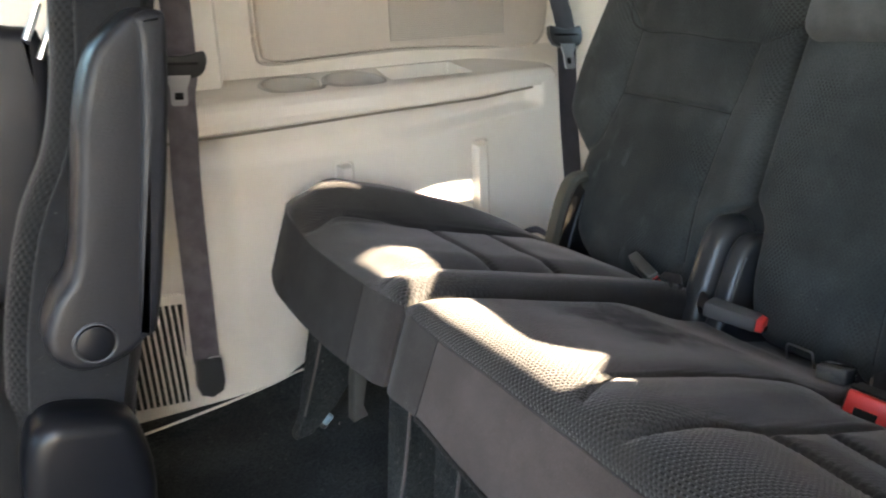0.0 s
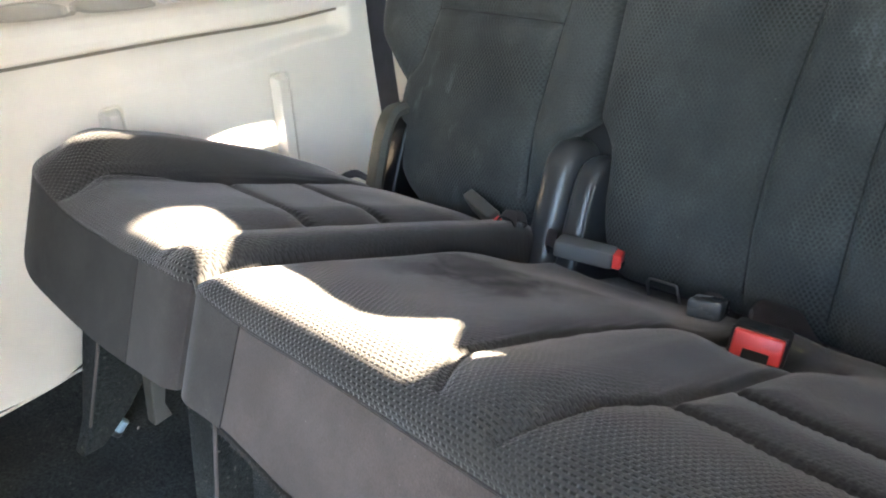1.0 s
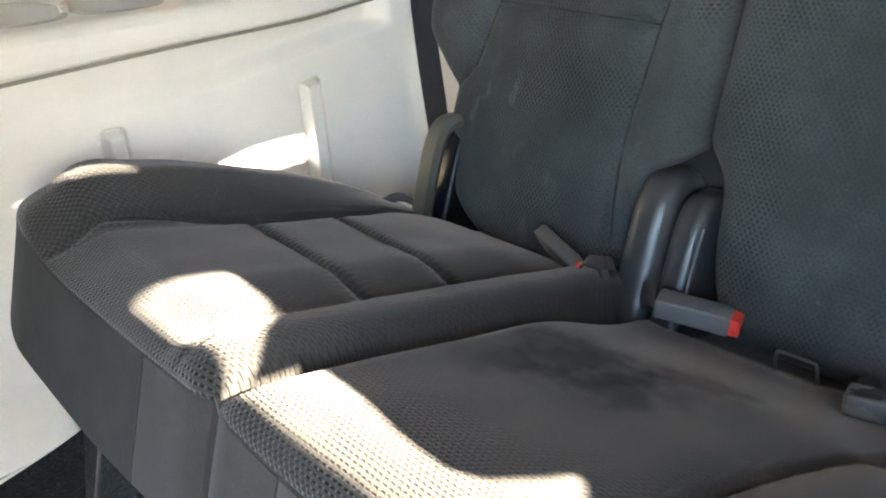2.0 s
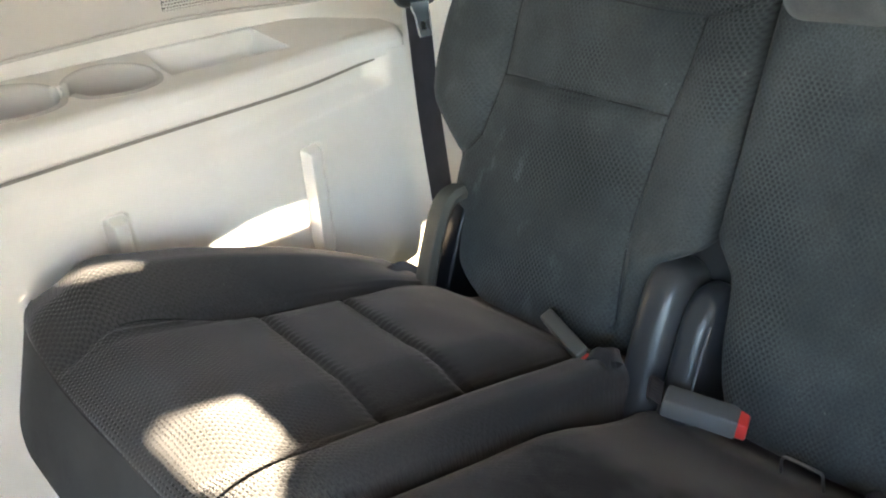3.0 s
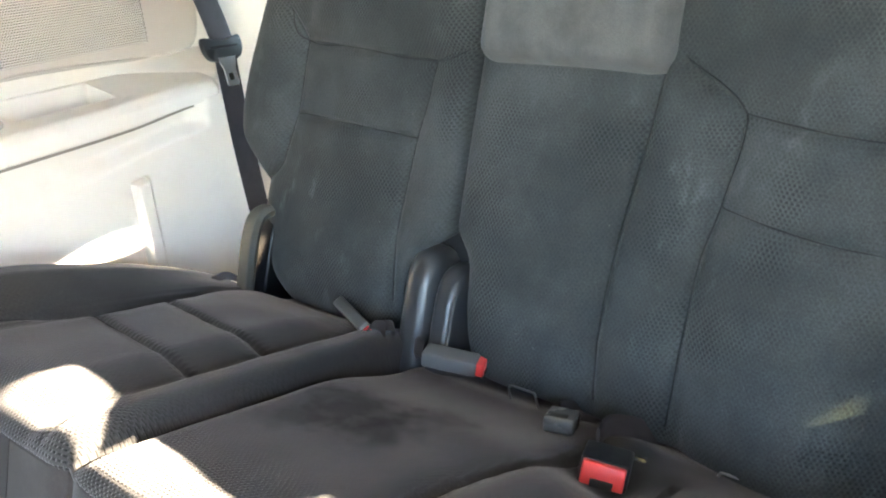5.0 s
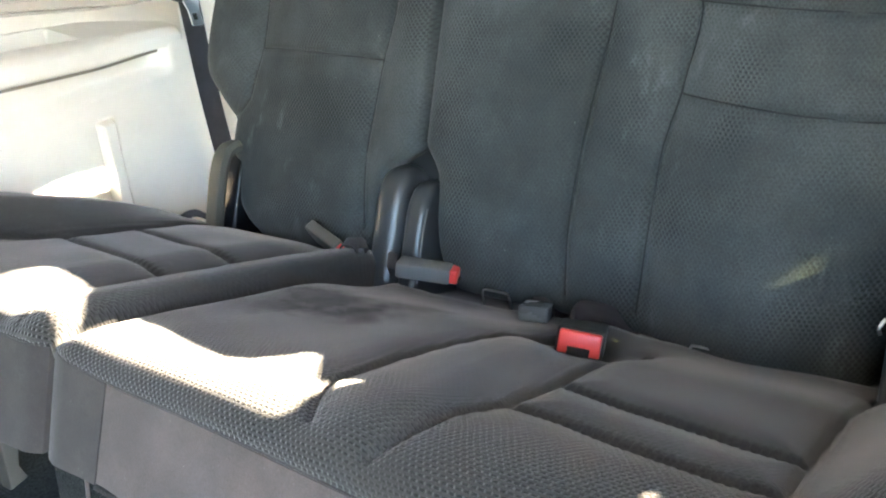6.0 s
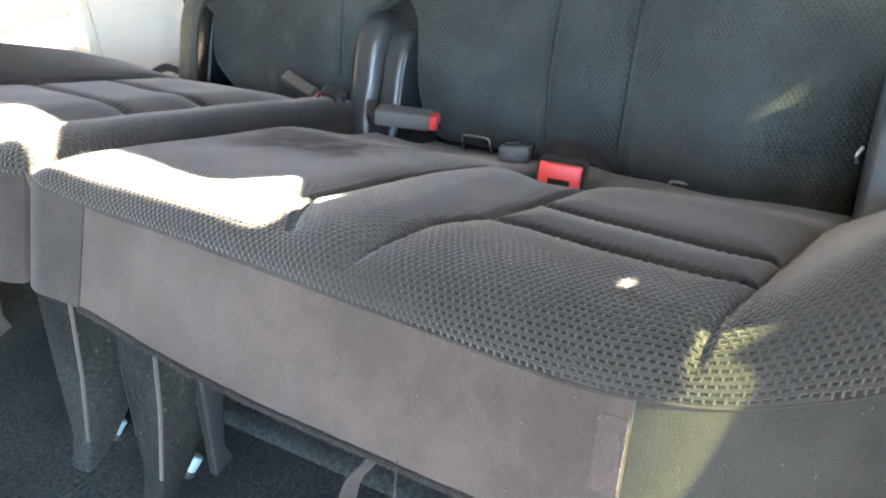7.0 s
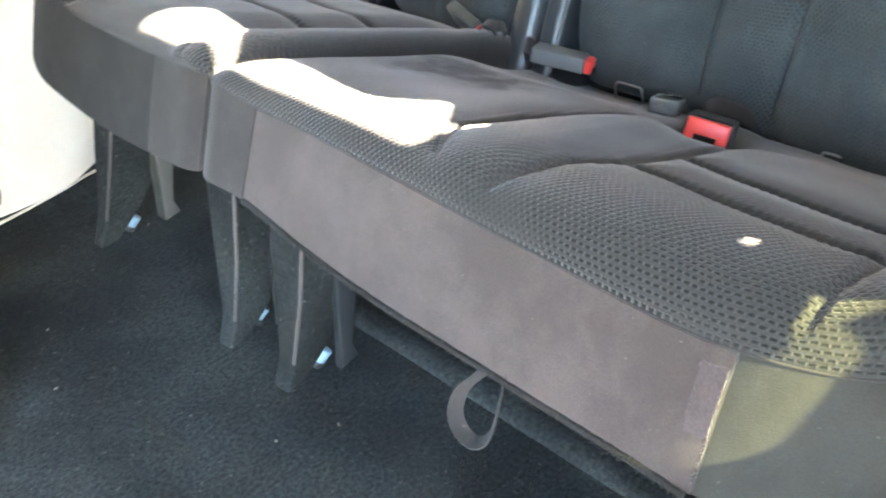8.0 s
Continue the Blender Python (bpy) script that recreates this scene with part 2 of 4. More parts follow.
# ---- building helpers ----
def part(name, bm, mat, parent=None, label="", sharp=50):
    """Links a bmesh as one mesh object, under a thing or a part."""
    for f in bm.faces:
        f.smooth = True
    limit = radians(sharp)
    for e in bm.edges:
        if len(e.link_faces) == 2 and e.calc_face_angle(0) > limit:
            e.smooth = False
    me = bpy.data.meshes.new(name)
    bm.to_mesh(me)
    bm.free()
    me.materials.append(mat)
    ob = new(name, me)
    if parent is not None:
        ob.parent = parent
        ob.matrix_parent_inverse = parent.matrix_world.inverted()
    if label:
        ob["label"] = label
    return ob


def thing(name, at, label, category, group="", kind=""):
    ob = new(name)
    ob.empty_display_size = 0.05
    ob.matrix_world = Matrix.Translation(at)
    return tagged(ob, label, category, group, kind)


def solid(front, back, nu, nv, uv=None):
    """A closed body between two sheets that share one grid; front and back map (u, v) in 0..1 to places."""
    bm = bmesh.new()
    layer = bm.loops.layers.uv.new("UVMap")
    us, vs = [i / nu for i in range(nu + 1)], [j / nv for j in range(nv + 1)]
    a = [[bm.verts.new(front(u, v)) for v in vs] for u in us]
    b = [[bm.verts.new(back(u, v)) for v in vs] for u in us]

    def quad(c, params):
        f = bm.faces.new([p for p in c])
        for loop, (u, v) in zip(f.loops, params):
            loop[layer].uv = uv(u, v) if uv else (u, v)
    for i in range(nu):
        for j in range(nv):
            ps = [(us[i], vs[j]), (us[i + 1], vs[j]), (us[i + 1], vs[j + 1]), (us[i], vs[j + 1])]
            quad((a[i][j], a[i + 1][j], a[i + 1][j + 1], a[i][j + 1]), ps)
            quad((b[i][j], b[i][j + 1], b[i + 1][j + 1], b[i + 1][j]), [ps[0], ps[3], ps[2], ps[1]])
    for i in range(nu):
        for j in (0, nv):
            quad((a[i][j], b[i][j], b[i + 1][j], a[i + 1][j]), [(us[i], vs[j]), (us[i], vs[j]), (us[i + 1], vs[j]), (us[i + 1], vs[j])])
    for j in range(nv):
        for i in (0, nu):
            quad((a[i][j], a[i][j + 1], b[i][j + 1], b[i][j]), [(us[i], vs[j]), (us[i], vs[j + 1]), (us[i], vs[j + 1]), (us[i], vs[j])])
    bmesh.ops.recalc_face_normals(bm, faces=bm.faces)
    return bm


def rbox(center, size, bevel=0.003, turn=(0, 0, 0), segments=3, taper=1.0):
    """A box with rounded edges; taper shrinks its top."""
    bm = bmesh.new()
    bmesh.ops.create_cube(bm, size=1)
    for v in bm.verts:
        k = taper if v.co.z > 0 else 1.0
        v.co = Vector((v.co.x * size[0] * k, v.co.y * size[1] * k, v.co.z * size[2]))
    if bevel:
        bmesh.ops.bevel(bm, geom=list(bm.edges), offset=bevel, segments=segments, profile=0.5, affect="EDGES")
    bm.transform(pose(*center, *turn))
    return bm


def prism(outline, axis, lo, hi, bevel=0.004, segments=3):
    """An outline in the plane across an axis, drawn out along it from lo to hi, with rounded rims."""
    bm = bmesh.new()

    def place(p, h):
        return {"x": (h, p[0], p[1]), "y": (p[0], h, p[1]), "z": (p[0], p[1], h)}[axis]
    low = [bm.verts.new(place(p, lo)) for p in outline]
    top = [bm.verts.new(place(p, hi)) for p in outline]
    n = len(outline)
    ends = [bm.faces.new(low), bm.faces.new(top)]
    for i in range(n):
        bm.faces.new((low[i], low[(i + 1) % n], top[(i + 1) % n], top[i]))
    bmesh.ops.recalc_face_normals(bm, faces=bm.faces)
    if bevel:
        rims = list({e for f in ends for e in f.edges})
        bmesh.ops.bevel(bm, geom=rims, offset=bevel, segments=segments, profile=0.5, affect="EDGES")
    return bm


def smooth_line(points, steps=8, closed=False):
    """A smooth curve through the points."""
    ps = [Vector(p) for p in points]
    n = len(ps)
    out = []
    for i in range(n if closed else n - 1):
        if closed:
            p0, p1, p2, p3 = ps[i - 1], ps[i], ps[(i + 1) % n], ps[(i + 2) % n]
        else:
            p0, p1, p2, p3 = ps[max(i - 1, 0)], ps[i], ps[i + 1], ps[min(i + 2, n - 1)]
        for s in range(steps):
            t = s / steps
            out.append(0.5 * ((2 * p1) + (p2 - p0) * t + (2 * p0 - 5 * p1 + 4 * p2 - p3) * t * t + (3 * p1 - p0 - 3 * p2 + p3) * t ** 3))
    if not closed:
        out.append(ps[-1])
    return out


def tube(points, radius, sides=8, flat=1.0, up=Vector((0, 0, 1)), cap=True):
    """A tube along points; flat squeezes it along the second cross direction, for bands."""
    bm = bmesh.new()
    pts = [Vector(p) for p in points]
    rings = []
    for i, p in enumerate(pts):
        d = (pts[min(i + 1, len(pts) - 1)] - pts[max(i - 1, 0)]).normalized()
        s = d.cross(up)
        if s.length < 1e-4:
            s = d.cross(Vector((1, 0, 0)))
        s.normalize()
        w = s.cross(d)
        rings.append([bm.verts.new(p + s * radius * math.cos(2 * math.pi * k / sides) + w * radius * flat * math.sin(2 * math.pi * k / sides)) for k in range(sides)])
    for a, b in zip(rings, rings[1:]):
        for k in range(sides):
            bm.faces.new((a[k], a[(k + 1) % sides], b[(k + 1) % sides], b[k]))
    if cap:
        bm.faces.new(rings[0])
        bm.faces.new(rings[-1])
    bmesh.ops.recalc_face_normals(bm, faces=bm.faces)
    return bm


def band(points, width, across, thick=0.0012):
    """A flat strap along points, with its width along the direction across."""
    w = Vector(across).normalized() * width / 2
    pts = [Vector(p) for p in points]
    n = len(pts) - 1

    def at(u):
        k = min(int(u * n), n - 1)
        return pts[k].lerp(pts[k + 1], u * n - k)

    def off(u):
        d = (at(min(u + 0.5 / n, 1)) - at(max(u - 0.5 / n, 0))).normalized()
        return d.cross(w).normalized() * thick / 2
    return solid(lambda u, v: at(u) + w * (2 * v - 1) + off(u) * (1 - (2 * v - 1) ** 8), lambda u, v: at(u) + w * (2 * v - 1) - off(u) * (1 - (2 * v - 1) ** 8), n * 2, 8)


def cylinder(center, radius, depth, turn=(0, 0, 0), bevel=0.001, sides=24):
    bm = bmesh.new()
    bmesh.ops.create_cone(bm, segments=sides, radius1=radius, radius2=radius, depth=depth, cap_ends=True)
    if bevel:
        bmesh.ops.bevel(bm, geom=[e for e in bm.edges if abs(e.verts[0].co.z - e.verts[1].co.z) < 1e-6], offset=bevel, segments=2, profile=0.5, affect="EDGES")
    bm.transform(pose(*center, *turn))
    return bm


def plate(outer, holes, thick, m):
    """A flat plate with openings through it."""
    cu = bpy.data.curves.new("plate", "CURVE")
    cu.dimensions, cu.fill_mode, cu.extrude = "2D", "BOTH", thick / 2
    for ring in (outer, *holes):
        sp = cu.splines.new("POLY")
        sp.points.add(len(ring) - 1)
        for p, q in zip(sp.points, ring):
            p.co = (q[0], q[1], 0, 1)
        sp.use_cyclic_u = True
    ob = bpy.data.objects.new("plate", cu)
    me = ob.to_mesh()
    bm = bmesh.new()
    bm.from_mesh(me)
    ob.to_mesh_clear()
    bpy.data.objects.remove(ob)
    bpy.data.curves.remove(cu)
    bmesh.ops.remove_doubles(bm, verts=bm.verts, dist=1e-6)
    bm.transform(m)
    return bm


def lerp_table(table, x):
    """A smooth curve through (x, value) pairs in rising x."""
    if x <= table[0][0]:
        return table[0][1]
    if x >= table[-1][0]:
        return table[-1][1]
    n = len(table)
    for k in range(n - 1):
        (a, p), (b, q) = table[k], table[k + 1]
        if x <= b:
            slope = (q - p) / (b - a)
            before = slope if k == 0 else (p - table[k - 1][1]) / (a - table[k - 1][0])
            after = slope if k == n - 2 else (table[k + 2][1] - q) / (table[k + 2][0] - b)
            s, e = (before + slope) / 2, (slope + after) / 2
            h = b - a
            t = (x - a) / h
            return p * (1 + 2 * t) * (1 - t) ** 2 + q * t * t * (3 - 2 * t) + h * s * t * (1 - t) ** 2 - h * e * t * t * (1 - t)


def ease(a, b, x):
    t = min(max((x - a) / (b - a), 0.0), 1.0)
    return t * t * (3 - 2 * t)


def near_line(p, q, lines):
    """The distance from (p, q) to the nearest of some broken lines."""
    best = 9.0
    for line in lines:
        for (a, b), (c, d) in zip(line, line[1:]):
            l2 = (c - a) ** 2 + (d - b) ** 2
            s = min(max(((p - a) * (c - a) + (q - b) * (d - b)) / l2, 0.0), 1.0)
            best = min(best, math.hypot(p - a - s * (c - a), q - b - s * (d - b)))
    return best


def groove(d, depth, pillow, reach):
    """A sewn seam: a narrow cleft with the padding swelling up beside it."""
    return -depth * math.exp(-(d / 0.0045) ** 2) - pillow * math.exp(-(d / reach) ** 2)


# ---- the large structure ----
FLOOR = 0.065
floor = part("floor", solid(lambda u, v: (-2.3 + 4.1 * u, -0.12 + 1.6 * v, FLOOR + 0.0015 * noise.noise(Vector((u * 60, v * 25, 0)))),
                            lambda u, v: (-2.3 + 4.1 * u, -0.12 + 1.6 * v, FLOOR - 0.05), 120, 50), CARPET)
tagged(floor, "black pile carpet on the van floor, slightly dusty", "floor", kind="structure")

# carpet running up to the side trim
kick = part("carpet_edge", solid(
    lambda u, v: (-0.2 + 1.5 * u, 1.215 + 0.035 * v + 0.085 * v * ease(0.2, 0.5, u), FLOOR - 0.003 + 0.010 * ease(0, 1, v)),
    lambda u, v: (-0.2 + 1.5 * u, 1.215 + 0.035 * v + 0.085 * v * ease(0.2, 0.5, u), FLOOR - 0.02), 40, 8), CARPET)
tagged(kick, "black carpet rising against the side trim", "carpet", kind="structure")

# lip of the storage well under the bench
lip = part("well_lip", solid(
    lambda u, v: (0.495 + 0.04 * v, 0.77 * u, FLOOR + 0.001 + 0.012 * math.sin(math.pi * v) ** 0.5),
    lambda u, v: (0.495 + 0.04 * v, 0.77 * u, FLOOR - 0.01), 30, 8), CARPET)
tagged(lip, "carpeted lip of the storage well under the bench", "floor lip", kind="structure")

ceiling = part("ceiling", rbox((-0.3, 0.65, 1.24), (4.2, 1.9, 0.06), 0.01), HEADLINER)
tagged(ceiling, "pale beige cloth headliner", "ceiling", kind="structure")

TO_XZ = Matrix(((1, 0, 0, 0), (0, 0, 1, 0), (0, 1, 0, 0), (0, 0, 0, 1)))   # plate drawn in x and z
# near side, unseen: open sliding door, rear quarter, holes cut to shape sun patches
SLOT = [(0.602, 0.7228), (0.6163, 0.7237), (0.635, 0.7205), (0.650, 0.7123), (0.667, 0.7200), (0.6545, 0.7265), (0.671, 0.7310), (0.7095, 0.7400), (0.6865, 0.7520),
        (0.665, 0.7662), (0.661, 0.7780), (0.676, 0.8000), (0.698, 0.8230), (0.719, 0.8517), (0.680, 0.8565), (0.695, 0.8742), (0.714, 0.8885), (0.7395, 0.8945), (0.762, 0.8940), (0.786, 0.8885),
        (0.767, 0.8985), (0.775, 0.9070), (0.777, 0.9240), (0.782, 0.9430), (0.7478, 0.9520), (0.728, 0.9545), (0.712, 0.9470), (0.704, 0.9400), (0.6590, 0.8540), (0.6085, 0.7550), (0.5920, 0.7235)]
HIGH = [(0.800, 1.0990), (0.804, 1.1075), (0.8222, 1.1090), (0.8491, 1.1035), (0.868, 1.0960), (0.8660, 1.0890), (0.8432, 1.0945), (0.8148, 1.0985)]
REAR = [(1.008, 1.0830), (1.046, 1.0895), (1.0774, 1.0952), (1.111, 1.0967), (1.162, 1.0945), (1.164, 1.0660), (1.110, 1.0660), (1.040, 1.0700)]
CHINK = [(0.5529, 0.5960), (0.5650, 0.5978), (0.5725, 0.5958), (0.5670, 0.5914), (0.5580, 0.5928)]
# two more holes, under added green panes, that tint sun patches on the bench
SKIRT_PATCH_HOLE = [(0.536, 0.550), (0.532, 0.566), (0.513, 0.557), (0.4965, 0.5335), (0.4875, 0.517), (0.472, 0.469), (0.4803, 0.4730), (0.4865, 0.4800), (0.503, 0.5140), (0.516, 0.548)]
BACK_PATCH_HOLE = [(0.9815, 0.5840), (0.9665, 0.5410), (0.9625, 0.5580)]
DOORWAY = [(-1.25, 0.07), (-0.01, 0.07), (-0.01, 1.17), (-1.25, 1.17)]
QUARTER = [(1.35, 0.72), (1.68, 0.72), (1.68, 0.99), (1.35, 0.99)]
FRONT_NEAR = [(-2.0, 0.84), (-1.35, 0.84), (-1.35, 1.16), (-1.9, 1.16)]
near = part("wall_near", plate([(-2.35, 0.0), (1.85, 0.0), (1.85, 1.27), (-2.35, 1.27)], [SLOT, HIGH, REAR, CHINK, SKIRT_PATCH_HOLE, BACK_PATCH_HOLE, DOORWAY, FRONT_NEAR, QUARTER], 0.006,
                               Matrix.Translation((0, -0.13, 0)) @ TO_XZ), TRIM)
tagged(near, "unseen beige van side with an open sliding door and sun-shaping holes", "wall", kind="structure")

# far body side behind the trim; unseen windows placed to let daylight in
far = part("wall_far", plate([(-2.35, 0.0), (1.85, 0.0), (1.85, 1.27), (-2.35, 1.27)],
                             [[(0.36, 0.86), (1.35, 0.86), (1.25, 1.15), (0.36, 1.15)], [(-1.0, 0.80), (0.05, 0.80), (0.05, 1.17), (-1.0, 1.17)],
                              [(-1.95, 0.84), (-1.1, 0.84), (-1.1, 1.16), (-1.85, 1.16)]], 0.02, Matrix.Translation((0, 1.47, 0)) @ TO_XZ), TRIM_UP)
tagged(far, "beige trimmed van side with three windows", "wall", kind="structure")
for n, (x, w, z, h) in enumerate(((0.855, 0.99, 1.0, 0.29), (-0.475, 1.06, 0.985, 0.38), (-1.52, 0.85, 1.0, 0.34))):
    tagged(part(f"window_{n + 1}", rbox((x, 1.485, z), (w, 0.004, h), 0), GLASS if n else PRIVACY), "side window glass", "window", kind="structure")
# Panes added out of view to tint the sunlight through the near side.
for n, (x, w, z, h) in enumerate(((0.50, 0.084, 0.52, 0.13), (0.972, 0.05, 0.561, 0.07), (1.515, 0.36, 0.855, 0.30))):
    tagged(part(f"window_{n + 5}", rbox((x, -0.136, z), (w, 0.004, h), 0), PRIVACY if n == 2 else OLIVE_GLASS), "unseen tinted pane added in the near side", "window", kind="structure")
TO_YZ = Matrix(((0, 0, 1, 0), (1, 0, 0, 0), (0, 1, 0, 0), (0, 0, 0, 1)))
rear = part("wall_rear", plate([(-0.14, 0.0), (1.48, 0.0), (1.48, 1.27), (-0.14, 1.27)], [[(0.1, 0.72), (1.24, 0.72), (1.16, 1.15), (0.18, 1.15)]], 0.03,
                               Matrix.Translation((1.8, 0, 0)) @ TO_YZ), TRIM_UP)
tagged(rear, "tailgate trim with the rear window", "wall", kind="structure")
tagged(part("window_4", rbox((1.82, 0.67, 0.935), (0.004, 1.15, 0.44), 0), PRIVACY), "dark tailgate glass", "window", kind="structure")
# Unseen wall; its sill height is set to shape the light from ahead.
front = part("wall_front", plate([(-0.14, 0.0), (1.48, 0.0), (1.48, 1.27), (-0.14, 1.27)], [[(-0.05, 0.80), (1.39, 0.80), (1.34, 1.20), (0.0, 1.20)]], 0.03,
                                 Matrix.Translation((-2.34, 0, 0)) @ TO_YZ), BLACK)
tagged(front, "unseen dark dashboard wall with the windscreen opening", "wall", kind="structure")

# Unseen ground, made pale so that it throws daylight into the van.
ground = part("ground", rbox((0, 0, -0.42), (400, 400, 0.1), 0), BOUNCE_GROUND)
tagged(ground, "unseen pale ground added to bounce daylight into the van", "ground", kind="structure")

# ---- far side trim panel ----
panel = thing("side_trim_panel", (0.65, 1.3, FLOOR), "beige moulded plastic side trim with cup holders and ribs", "trim panel", kind="structure")


RIBS = ((0.541, 0.0135, 0.457), (0.8065, 0.0155, 0.460))


def rib_relief(x, z):
    """A raised bar inside a narrow sunk border."""
    out = 0.0
    for cx, half, top in RIBS:
        if z > 0.09 and abs(x - cx) < 0.03 and z < top + 0.01:
            dx, dz = abs(x - cx) - half + 0.006, z - top + 0.006
            d = math.hypot(max(dx, 0), max(dz, 0)) + min(max(dx, dz), 0) - 0.006
            out += 0.0065 * math.exp(-(d / 0.0022) ** 2) - 0.0105 * ease(0.002, 0.0075, -d)
    return out


def lower_y(x, z):
    bulge = 1.292 - 0.047 * ease(0.30, 0.36, x) * ease(0.10, 0.30, z)
    bulge += 0.05 * ease(0.40, 0.52, x) * (1 - ease(0.08, 0.22, z))
    scoop = ease(0.470 + 0.030 * ease(0.60, 0.93, x), 0.503 + 0.016 * ease(0.60, 0.93, x), z) * (1 - ease(0.925, 0.962, x)) * ease(0.29, 0.33, x)
    return bulge + 0.075 * max(x - 0.72, 0) * ease(0.70, 0.80, x) + (0.012 + 0.014 * ease(0.5, 0.85, x)) * scoop + rib_relief(x, z)


def lower_bottom(x):
    return 0.078 + 0.02 * ease(0.3, 0.5, x)


# the grid is finer where the ribs are
X_STEPS = ((0, 0), (0.21, 0.453), (0.38, 0.4965), (0.55, 0.6855), (0.72, 0.731), (0.86, 0.872), (0.91, 0.889), (1, 1))
Z_STEPS = ((0, 0), (0.52, 0.755), (0.72, 0.825), (1, 1))


def lerp_fine(table, s):
    for (p, q), (r, t) in zip(table, table[1:]):
        if s <= r:
            return q + (t - q) * (s - p) / (r - p)
    return table[-1][1]


def lower_place(u, v):
    """The face of the lower panel; past its rear edge it turns back round a tight curve."""
    w = lerp_fine(X_STEPS, u / 0.95)
    k = max(u - 0.95, 0) / 0.05
    x = 1.14 * w
    z = lower_bottom(x) + (0.552 + 0.30 * ease(0.999, 1.008, x) - lower_bottom(x)) * lerp_fine(Z_STEPS, v)
    x = (1.14 - 0.13 * (min(z, 0.55) - 0.45)) * w
    r = 0.008
    turn = min(k / 0.4, 1) * math.pi / 2
    return Vector((x + r * math.sin(turn), lower_y(x, z) + r * (1 - math.cos(turn)) + 0.09 * max(k - 0.4, 0) / 0.6, z))


part("lower_panel", solid(lower_place, lambda u, v: lower_place(u, v) + Vector((0.003, 0.004, 0)), 320, 110), TRIM, panel)
part("bottom_lip", tube(smooth_line([(-0.1, 1.248, 0.072), (0.08, 1.252, 0.072), (0.18, 1.262, 0.073), (0.31, 1.286, 0.074), (0.40, 1.310, 0.075), (0.475, 1.334, 0.076), (0.62, 1.35, 0.078), (0.9, 1.35, 0.078)], 8), 0.0024, 8), TRIM, panel)

# shelf with cup holders and a tray
CUPS = ((0.497, 1.335), (0.607, 1.332))


def shelf_front(x):
    return 1.234 + 0.06 * (1 - ease(0.20, 0.25, x)) ** 2 + 0.032 * ease(0.6, 0.985, x) ** 1.5 + 0.014 * ease(0.98, 1.0, x) ** 2


def shelf_back(x):
    return 1.402


def shelf_base(y):
    return 0.575 + 0.16 * max(y - 1.30, 0)


def cup_gap(x, y):
    """The channel that joins the two cup holders."""
    return (1 - ease(0.012, 0.016, abs(y - 1.334))) * ease(0.515, 0.518, x) * (1 - ease(0.586, 0.589, x))


def shelf_z(x, y):
    bay = max(1 - ease(0.0500, 0.0515, math.hypot(x - cx, y - cy)) for cx, cy in CUPS)
    tx = 0.668 + 0.16 * max(y - 1.33, 0)
    tray = ease(tx, tx + 0.005, x) * (1 - ease(0.8290, 0.8305, x)) * ease(1.308, 1.313, y) * (1 - ease(1.388, 1.396, y))
    s = min((y - shelf_front(x)) / 0.024, 1)
    return shelf_base(y) - 0.0835 * bay - 0.02 * cup_gap(x, y) * (1 - bay) - 0.056 * tray - 0.013 * (1 - s) ** 2.4


def shelf_place(u, v):
    x = 0.20 + 0.80 * u
    y = shelf_front(x) + (shelf_back(x) - shelf_front(x)) * (0.35 * v + 0.65 * v * v if v < 0.5 else 0.3375 + (v - 0.5) * 1.325)
    return Vector((x, y, shelf_z(x, y)))


part("shelf", solid(shelf_place, lambda u, v: Vector((shelf_place(u, v).x, shelf_place(u, v).y, 0.485 if shelf_place(u, v).y > 1.292 else 0.545)), 320, 96), TRIM, panel)


def lip_place(u, v):
    x = 0.20 + 0.80 * u
    low = 0.5265 + 0.010 * ease(0.30, 0.72, x) + 0.008 * ease(0.80, 0.98, x)
    z = low + (0.5622 - low) * v
    return Vector((x, shelf_front(x) + 0.004 * (1 - v) ** 1.5 + 0.006 * max(1 - v / 0.15, 0) ** 2, z))


part("shelf_lip", solid(lip_place, lambda u, v: Vector((lip_place(u, v).x, shelf_front(0.20 + 0.80 * u) + 0.018, lip_place(u, v).z)), 140, 16), TRIM, panel)


# Dark strip that stands in for the shadow gap under the shelf lip.
part("shelf_joint_shade", solid(lambda u, v: lip_place(u, 0) + Vector((0, 0.0015, -0.0045 * v)), lambda u, v: lip_place(u, 0) + Vector((0, 0.014, -0.0045 * v)), 140, 2), JOINT, panel)


def cup_wall(cx, cy):
    """The flanged rim and tapered wall of a cup holder, following the shelf's slope."""
    rings = [(0.0560, 0.0, 1), (0.0535, 0.0016, 1), (0.0505, 0.0022, 1), (0.0482, 0.0006, 1), (0.0474, -0.004, 1), (0.0455, -0.03, 0.6), (0.0432, -0.070, 0), (0.0415, -0.080, 0)]
    n = 96
    bm = bmesh.new()
    last = None
    for r, dz, follow in rings:
        row = []
        for k in range(n):
            x, y = cx + r * math.cos(2 * math.pi * k / n), cy + r * math.sin(2 * math.pi * k / n)
            z = (shelf_base(y) if follow else shelf_base(cy)) * follow + shelf_base(cy) * (1 - follow) if follow else shelf_base(cy)
            row.append(bm.verts.new((x, y, min(z + dz, z - 0.019 * cup_gap(x, y)) if cup_gap(x, y) > 0.01 else z + dz)))
        if last:
            for k in range(n):
                bm.faces.new((last[k], last[(k + 1) % n], row[(k + 1) % n], row[k]))
        last = row
    bmesh.ops.recalc_face_normals(bm, faces=bm.faces)
    return bm


